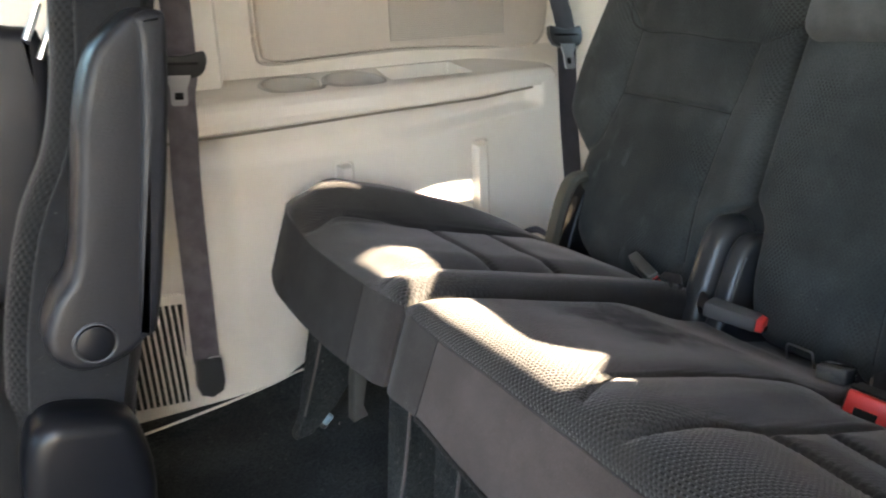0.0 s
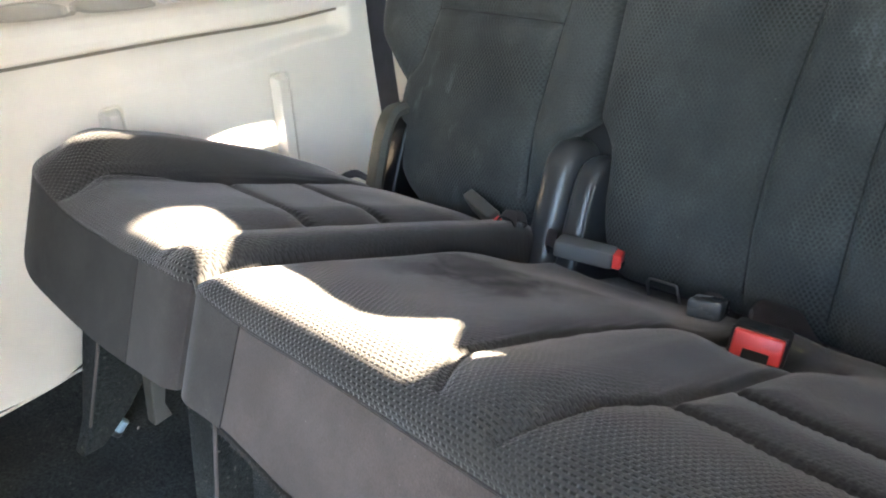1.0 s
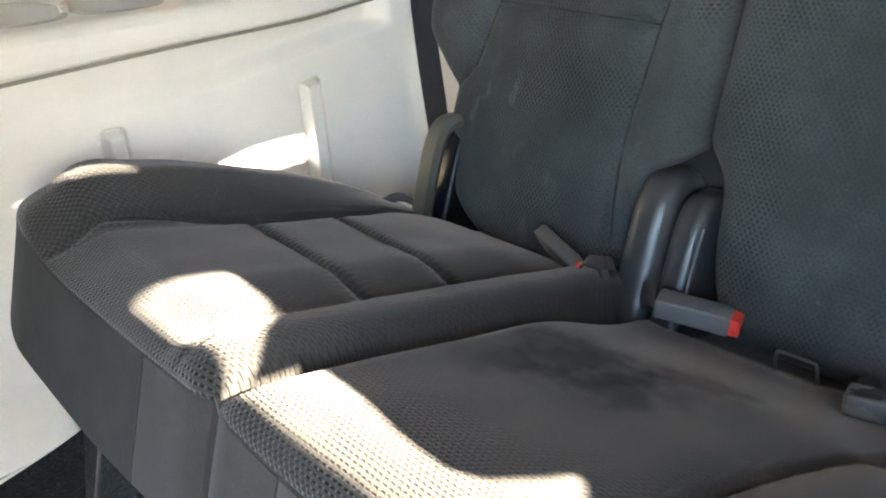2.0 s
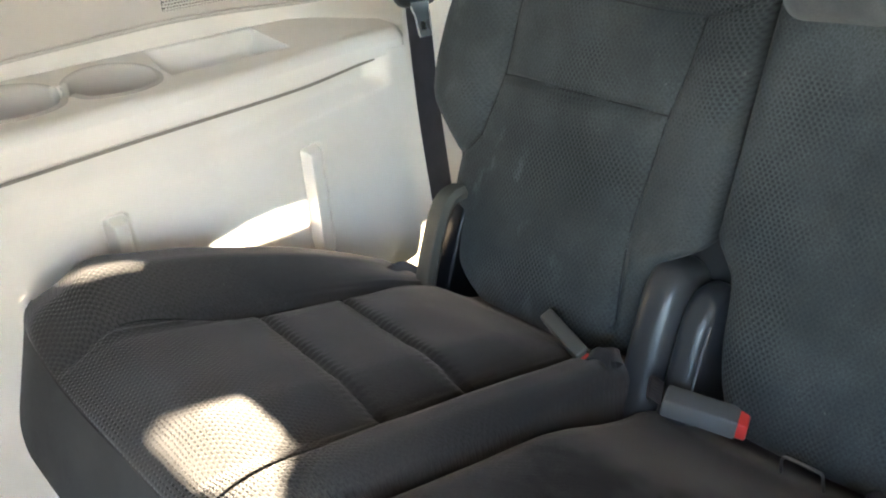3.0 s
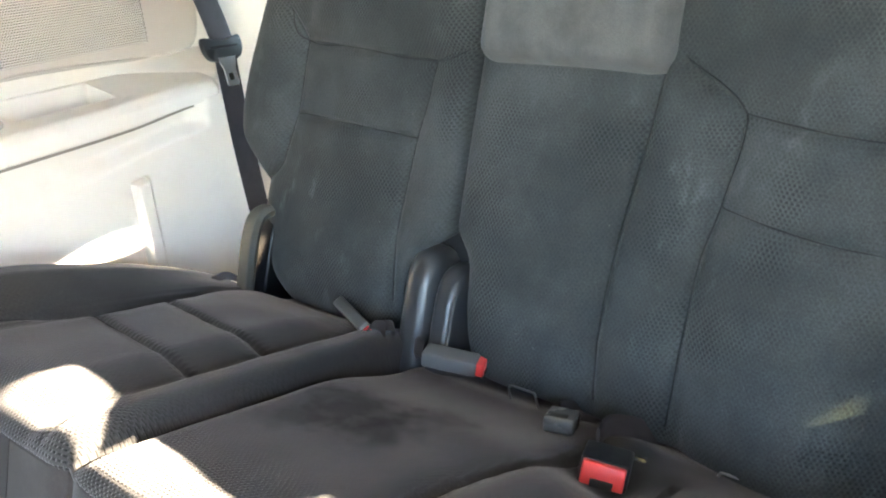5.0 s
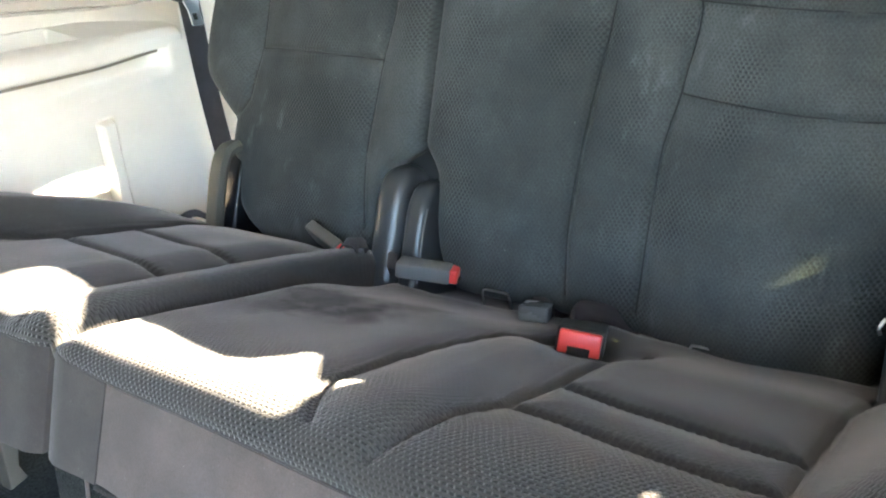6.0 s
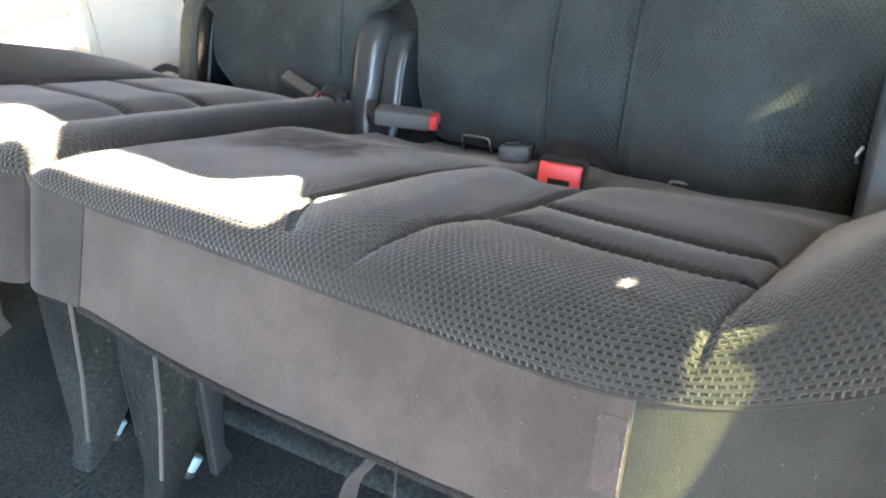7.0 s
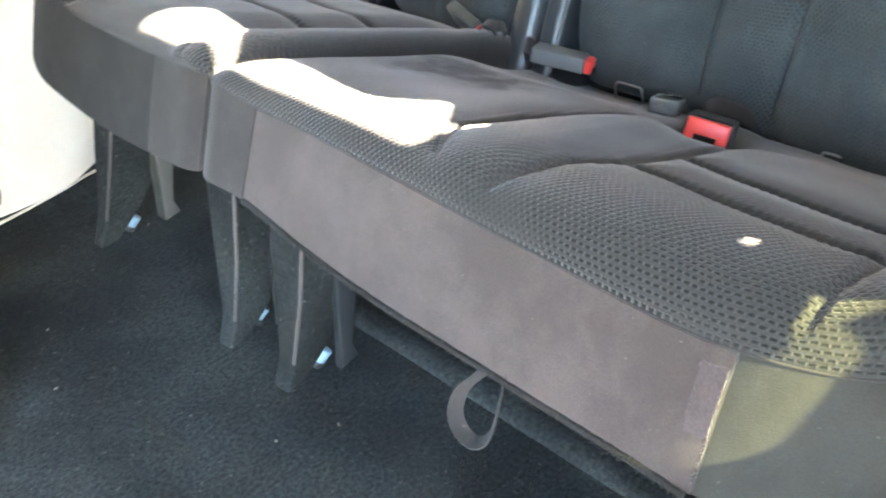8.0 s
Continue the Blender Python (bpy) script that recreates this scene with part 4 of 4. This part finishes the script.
part("seat_pan", rbox((0.67, 0.475, 0.262), (0.48, 0.55, 0.04), 0.01, (0, 14, 0)), BLACK, bench60)
hem = [(0.3655, 0.24 + 0.457 * k / 60, lerp_table(LOW60, 0.24 + 0.457 * k / 60) + 0.0008 * noise.noise(Vector((k * 1.7, 0, 0)))) for k in range(61)]
part("hem", tube(hem, 0.0026, 6), CLOTH_DARK, bench60)


def fray(line, count, reach):
    """Loose threads along a worn edge."""
    bm = bmesh.new()
    for _ in range(count):
        s = random.random() * (len(line) - 1)
        k = min(int(s), len(line) - 2)
        p = Vector(line[k]).lerp(Vector(line[k + 1]), s - k) + Vector((random.uniform(-0.003, 0.001), 0, random.uniform(-0.002, 0.003)))
        q = p + Vector((random.uniform(-1.2, 0.2), random.uniform(-1, 1), random.uniform(-1.3, 0.3))) * reach * random.uniform(0.4, 1.0)
        w = Vector((0.0002, 0.0003, 0.0002))
        a, b, c, d = (bm.verts.new(v) for v in (p - w, p + w, q, p + Vector((0.0003, -0.0003, 0.0002))))
        for f in ((a, b, c), (b, d, c), (d, a, c)):
            bm.faces.new(f)
    return bm


part("frayed_threads", fray(hem, 2600, 0.0028), CLOTH_DARK, bench60)
SEAMB60 = [[(0.507, 0.6382), (0.5119, 0.5769), (0.527, 0.4532), (0.5317, 0.3491), (0.5236, 0.2757)], [(0.4836, 0.6504), (0.4114, 0.6035), (0.4205, 0.5152), (0.4346, 0.4325), (0.4364, 0.2757)], [(0.4205, 0.5101), (0.3424, 0.507), (0.2205, 0.4977)], [(0.4114, 0.6035), (0.3316, 0.6004), (0.2204, 0.5933)]]


def swell60(y, z):
    mid = 0.006 * math.sin(max(min((y - 0.53) / 0.19, 1), 0) * math.pi) + 0.030 * math.sin(max(min((y - 0.2) / 0.22, 1), 0) * math.pi)
    return mid + 0.018 * (1 - ease(0.14, 0.21, y)) * ease(0.45, 0.52, z)


backrest("backrest", [(0.255, 0.695), (0.325, 0.717), (0.372, 0.723), (0.393, 0.728), (0.407, 0.737), (0.423, 0.749), (0.44, 0.7505), (0.50, 0.7505), (0.84, 0.746)],
         [(0.255, 0.19), (0.40, 0.175), (0.46, 0.16), (0.53, 0.12), (0.84, 0.13)], 0.244, 0.84, SEAMB60, swell60, bench60, 190, 150, lambda y: 0.016 * ease(0.15, 0.70, y))


def head_place(u, v):
    w, z = 0.494 + 0.248 * u, 0.636 + 0.2 * v
    du, dv = min(u, 1 - u) * 0.248, v * 0.2
    x = back_x(z) - 0.034 + 0.036 * (1 - min(du / 0.030, 1)) ** 2.4 + 0.036 * (1 - min(dv / 0.034, 1)) ** 2.4
    return Vector((x, w, z))


part("headrest", solid(head_place, lambda u, v: Vector((back_x(head_place(u, v).z) + 0.02, head_place(u, v).y, head_place(u, v).z)), 60, 50, lambda u, v: (0.248 * u, 0.2 * v)), HEAD_CLOTH_LIT, bench60, "folded centre headrest in plain charcoal cloth, lightened for the light on it")
# Another added black box, blocking light from behind the wide backrest.
part("back_gap_filler", rbox((0.955, 0.44, 0.21), (0.03, 0.58, 0.20), 0.01), BLACK, bench60)
leg(0.760, bench60, 0.047)
leg(0.652, bench60)
strap_pts = smooth_line([(0.378, 0.394, 0.284), (0.366, 0.402, 0.268), (0.358, 0.415, 0.250), (0.354, 0.420, 0.228), (0.353, 0.415, 0.212), (0.354, 0.402, 0.206), (0.356, 0.390, 0.216), (0.359, 0.384, 0.238), (0.366, 0.384, 0.262), (0.378, 0.386, 0.284)], 6)


def twisted_band(points, width, first, last, thick):
    pts = [Vector(p) for p in points]
    n = len(pts) - 1

    def sheet(u, v, s):
        k = min(int(u * n), n - 1)
        w = Vector(first).lerp(Vector(last), ease(0.25, 0.75, u)).normalized()
        d = (pts[k + 1] - pts[k]).normalized()
        return pts[k].lerp(pts[k + 1], u * n - k) + w * width * (v - 0.5) + d.cross(w).normalized() * s * thick / 2
    return solid(lambda u, v: sheet(u, v, 1), lambda u, v: sheet(u, v, -1), n * 2, 6)


part("pull_strap", twisted_band(strap_pts, 0.013, (0.55, -0.75, 0.2), (0.8, 0.5, 0.1), 0.0014), CLOTH_MID, bench60, "grey webbing pull loop hanging under the skirt")
TAPE_SHIFT = corner_shift(0.247) + 0.0003
part("worn_patch", solid(lambda u, v: Vector((0.3770 + TAPE_SHIFT + 0.0147 * v + 0.0005 * noise.noise(Vector((u * 9, v * 30, 1))), 0.2388 + (0.0165 + 0.0012 * noise.noise(Vector((v * 19, 2, 0)))) * u, 0.3015 + 0.044 * v)),
                         lambda u, v: Vector((0.3795 + TAPE_SHIFT + 0.0147 * v, 0.2388 + 0.0165 * u, 0.3015 + 0.044 * v)), 8, 40), WORN, bench60, "fuzzy pinkish strip of hook tape")
part("frayed_threads", fray([(0.3755 + TAPE_SHIFT + 0.0167 * k / 10, 0.2385, 0.2955 + 0.005 * k) for k in range(-4, 11)], 90, 0.0022), WORN, bench60)


# plastic hinge covers of the backrests
def hinge_cover(name, ya, yb, dx, dz, mat, parent, label, rim=0.011):
    out = smooth_line([(0.824 + dx, 0.270 + dz, 0), (0.840 + dx, 0.315 + dz, 0), (0.857 + dx, 0.360 + dz, 0), (0.872 + dx, 0.395 + dz, 0), (0.889 + dx, 0.414 + dz, 0), (0.910 + dx, 0.419 + dz, 0), (0.935 + dx, 0.412 + dz, 0), (0.96 + dx, 0.38 + dz, 0), (0.95 + dx, 0.27 + dz, 0), (0.90 + dx, 0.235 + dz, 0), (0.855 + dx, 0.245 + dz, 0)], 5, True)
    return part(name, prism([(p.x, p.y) for p in out], "y", ya, yb, rim, 6), mat, parent, label)


hinge_cover("hinge_cover", 0.7585, 0.806, 0.011, -0.014, BLACK_GLOSS, bench40, "smooth black plastic hinge cover", 0.021)
hinge_cover("hinge_cover", 0.7245, 0.7575, 0.012, -0.032, BLACK_GLOSS, bench60, "black plastic hinge cover", 0.012)
# Added black filler that keeps the gap behind the hinge covers dark.
part("hinge_gap_filler", rbox((0.962, 0.764, 0.345), (0.03, 0.10, 0.20), 0.006), BLACK, bench40)
part("hinge_edge", tube([(p.x, 0.7245, p.y) for p in smooth_line([(0.852, 0.272, 0), (0.864, 0.304, 0), (0.877, 0.339, 0), (0.889, 0.362, 0)], 6)], 0.0013, 6), GREY, bench60)
hinge_cover("hinge_cover", 1.066, 1.098, 0.021, -0.012, SEAT_BLACK, bench40, "black plastic hinge cover", 0.006)
part("hinge_strip", band(smooth_line([(0.843, 1.094, 0.290), (0.849, 1.091, 0.320), (0.856, 1.087, 0.352), (0.864, 1.083, 0.382), (0.873, 1.080, 0.402), (0.884, 1.078, 0.411), (0.898, 1.076, 0.413)], 6), 0.030, (0, 1, -0.1), 0.018), OLIVE, bench40, "olive grey plastic hinge strip")
part("webbing_loop", band(smooth_line([(0.845, 1.104, 0.312), (0.832, 1.116, 0.322), (0.815, 1.127, 0.318), (0.808, 1.137, 0.306), (0.82, 1.140, 0.295)], 6), 0.012, (0.3, 0.5, 1), 0.002), BELT_DARK, bench40)
hinge_cover("hinge_cover", 0.135, 0.186, -0.028, -0.012, BLACK_GLOSS, bench60, "dark grey plastic hinge cover")
part("hinge_pin", tube(smooth_line([(0.868, 0.192, 0.332), (0.864, 0.196, 0.324), (0.866, 0.195, 0.316)], 5), 0.0018, 8), CHROME, bench60)


# ---- buckles and child-seat wires ----
def buckle(at, turn, label, size=(0.026, 0.075, 0.016), button=RED, body=GREY, stalk=None, deep=0.012):
    b = thing("buckle", at, label, "seat belt buckle", "bench buckles")
    m = pose(*at, *turn)
    w, l, h = size

    def put(bm):
        bm.transform(m)
        return bm
    case = part("case", put(rbox((0, 0, 0), (w, l, h), 0.003, segments=3)), body, b)
    if button:
        part("button", put(rbox((0, -l / 2 - 0.002, 0.0), (w * 0.88, deep, h * 0.86), 0.0022)), button, case, "red release button")
        part("button_slot", put(rbox((0, -l / 2 - 0.002 - deep / 2, -h * 0.28), (w * 0.46, 0.003, h * 0.30), 0.0008)), DARK_VOID, case)
    if stalk:
        part("stalk", band(smooth_line([Vector(p) for p in stalk], 6), 0.024, (0.6, 0.3, 0.5), 0.004), BELT_DARK, b)
    return b


buckle((0.843, 0.703, 0.299), (7, 2, 20), "grey buckle with a red button lying on the seat crease", (0.029, 0.070, 0.020), stalk=[(0.833, 0.738, 0.306), (0.838, 0.755, 0.306), (0.856, 0.768, 0.285)], deep=0.014)
buckle((0.750, 0.445, 0.309), (-18, 8, -73), "buckle with a large red button lying on the cushion", (0.047, 0.05, 0.027), body=BLACK, stalk=[(0.785, 0.472, 0.308), (0.82, 0.476, 0.302), (0.86, 0.455, 0.28), (0.885, 0.44, 0.25)], deep=0.009)
b3 = buckle((0.813, 0.530, 0.292), (-14, 0, -76), "small dark grey belt end lying on the cushion", (0.034, 0.036, 0.018), body=BELT_END, button=None, stalk=[(0.834, 0.545, 0.286), (0.86, 0.54, 0.274), (0.89, 0.53, 0.25)])
part("opening", rbox((0.806, 0.529, 0.3025), (0.019, 0.011, 0.0025), 0.0005, (-14, 0, -76)), DARK_VOID, b3)
b4 = buckle((0.840, 0.860, 0.315), (8, -30, -24), "grey buckle lying on its webbing beside the hinge", (0.016, 0.076, 0.034), body=BRACKET_GREY, button=None, stalk=[(0.833, 0.820, 0.313), (0.838, 0.810, 0.312), (0.848, 0.804, 0.298), (0.872, 0.798, 0.272)])
part("button", rbox((0.8245, 0.8225, 0.312), (0.011, 0.004, 0.018), 0.001, (8, -30, -24)), RED, b4, "red release button")
for first, last, line in (((0.9, 0.1, 0.3), (0.2, 0.5, 0.9), [(0.826, 0.822, 0.318), (0.824, 0.812, 0.327), (0.832, 0.803, 0.322), (0.828, 0.797, 0.308), (0.838, 0.797, 0.294), (0.858, 0.792, 0.270)]),
                          ((0.2, 0.6, 0.8), (0.9, 0.3, -0.1), [(0.830, 0.818, 0.312), (0.838, 0.806, 0.321), (0.847, 0.798, 0.316), (0.843, 0.803, 0.303), (0.852, 0.797, 0.288), (0.868, 0.792, 0.268)]),
                          ((0.7, -0.4, 0.5), (0.1, 0.2, 1.0), [(0.824, 0.818, 0.308), (0.819, 0.808, 0.312), (0.822, 0.799, 0.302), (0.831, 0.803, 0.294), (0.842, 0.800, 0.282)])):
    part("webbing_fold", twisted_band(smooth_line(line, 5), 0.015, first, last, 0.0022), CLOTH_MID, b4, "crumpled dark webbing")

for x, y, z, low in ((0.852, 0.606, 0.2845, 0.262), (0.838, 0.3455, 0.2775, 0.260)):
    w = thing("child_seat_wire", (x, y, low), "bare steel child-seat anchor wire in the seat crease", "anchor wire", "anchor wires")
    part("wire", tube(smooth_line([(x + 0.004, y + 0.0195, low), (x, y + 0.019, z - 0.008), (x, y + 0.0175, z - 0.002), (x, y + 0.013, z), (x, y - 0.013, z), (x, y - 0.0175, z - 0.002), (x, y - 0.019, z - 0.008), (x + 0.004, y - 0.0195, low)], 5), 0.0015, 8), WIRE, w)


# ---- second-row seat ----
seat2 = thing("captain_seat", (0.05, 1.0, FLOOR), "black cloth second-row seat with a folded-up vinyl armrest", "seat")


def back2(u, v):
    z = 0.30 + 0.62 * v
    y = 0.785 + 0.45 * u
    front = lerp_table([(0.30, -0.005), (0.39, 0.008), (0.43, 0.014), (0.49, 0.028), (0.55, 0.048), (0.60, 0.074), (0.66, 0.091), (0.73, 0.101), (0.92, 0.13)], z)
    k = min(u, 1 - u) * 0.45
    return Vector((front + 0.02 * (1 - min(k / 0.03, 1)) ** 2 + 0.055 * ease(0.10, 0.35, u), y, z))


def back2b(u, v):
    p = back2(u, v)
    k = min(u, 1 - u) * 0.45
    return Vector((lerp_table([(0.30, 0.108), (0.365, 0.119), (0.42, 0.133), (0.58, 0.163), (0.72, 0.186), (0.92, 0.215)], p.z) - 0.02 * (1 - min(k / 0.025, 1)) ** 2, p.y, p.z))


part("backrest", solid(back2, back2b, 50, 50, lambda u, v: (0.45 * u, 0.62 * v)), KNIT_BLACK, seat2)
FRONT2 = [(back2(0, v / 24).x - 0.004, back2(0, v / 24).z) for v in range(1, 24)]
REAR2 = [(back2b(0, v / 24).x + 0.004, back2b(0, v / 24).z) for v in range(23, 0, -1)]
part("side_panel", prism(FRONT2 + REAR2, "y", 0.7805, 0.7875, 0.0025), SIDE_CLOTH, seat2, "plain black cloth side")
ARM = smooth_line([(0.044, 0.459, 0), (0.056, 0.490, 0), (0.074, 0.515, 0), (0.088, 0.578, 0), (0.099, 0.638, 0), (0.115, 0.684, 0), (0.138, 0.708, 0), (0.156, 0.718, 0), (0.170, 0.713, 0), (0.172, 0.690, 0), (0.161, 0.62, 0), (0.147, 0.535, 0), (0.133, 0.460, 0), (0.106, 0.432, 0), (0.072, 0.425, 0), (0.050, 0.438, 0)], 6, True)
arm = part("armrest", prism([(p.x, p.y) for p in ARM], "y", 0.722, 0.782, 0.009, 5), VINYL, seat2, "grained black vinyl armrest folded up")
BAR = smooth_line([(0.150, 0.712, 0), (0.170, 0.716, 0), (0.1745, 0.700, 0), (0.1645, 0.62, 0), (0.150, 0.535, 0), (0.134, 0.458, 0), (0.122, 0.446, 0), (0.117, 0.455, 0), (0.128, 0.535, 0), (0.142, 0.62, 0), (0.150, 0.690, 0)], 6, True)
part("edge_roll", prism([(p.x, p.y) for p in BAR], "y", 0.7175, 0.775, 0.0075, 5), VINYL, arm, "rolled black vinyl edge of the armrest")
part("pivot_cap", cylinder((0.081, 0.7215, 0.4505), 0.0155, 0.006, (90, 0, 0), 0.0015, 40), SEAT_BLACK, arm, "round black pivot cap")
ring = [(0.081 + 0.017 * math.cos(a), 0.7212, 0.4505 + 0.017 * math.sin(a)) for a in [2 * math.pi * k / 40 for k in range(41)]]
part("pivot_ring", tube(ring, 0.0012, 6, cap=False), BLACK_GLOSS, arm)
HINGE = smooth_line([(0.010, 0.352, 0), (0.030, 0.380, 0), (0.064, 0.378, 0), (0.100, 0.362, 0), (0.113, 0.327, 0), (0.113, 0.275, 0), (0.095, 0.22, 0), (0.02, 0.22, 0), (0.004, 0.29, 0)], 6, True)
part("recliner_cover", prism([(p.x, p.y) for p in HINGE], "y", 0.735, 0.80, 0.02, 6), SEAT_BLACK, seat2, "smooth rounded black recliner cover")
part("seat_cushion", rbox((-0.24, 1.01, 0.31), (0.52, 0.46, 0.21), 0.045, (0, 5, 0), 5), KNIT_BLACK, seat2)
part("base", rbox((-0.12, 1.01, 0.14), (0.46, 0.40, 0.15), 0.02), BLACK, seat2)
# Dark pad of unclear use, outlined to fit the camera's view.
pad = smooth_line([(-0.10, 0.70, 0), (0.085, 0.702, 0), (0.115, 0.685, 0), (0.119, 0.64, 0), (0.109, 0.58, 0), (0.088, 0.505, 0), (0.066, 0.44, 0), (0.03, 0.38, 0), (-0.10, 0.36, 0)], 6, True)
part("outer_pad", prism([(p.x, p.y) for p in pad], "y", 1.085, 1.16, 0.02, 5), VINYL, seat2, "dark pad beyond the seat, outlined to fit the view")
for x, z in ((0.100, 0.693), (0.111, 0.671)):
    part("chrome_post", tube([(x - 0.003, 1.078, z - 0.006), (x + 0.016, 1.078, z + 0.033)], 0.0045, 10), CHROME, seat2, "short chromed post")


# ---- crumbs and lint ----
def specks(places, size):
    bm = bmesh.new()
    for n, p in enumerate(places):
        q = bmesh.ops.create_icosphere(bm, subdivisions=1, radius=size * (0.6 + 0.8 * random.random()))
        bmesh.ops.transform(bm, matrix=pose(*p, 40 * n, 25 * n, 60 * n) @ Matrix.Diagonal((1.6, 0.8, 0.5, 1)), verts=q["verts"])
    return bm


CRUMB = plastic("crumb", (0.32, 0.29, 0.25), 0.8)
floor_spots = [(random.uniform(-0.1, 0.5), random.uniform(0.3, 1.15), FLOOR + 0.0022) for _ in range(13)]
tagged(part("crumbs", specks(floor_spots, 0.0014), CRUMB), "pale crumbs and grit scattered on the carpet", "crumbs", kind="stuff")
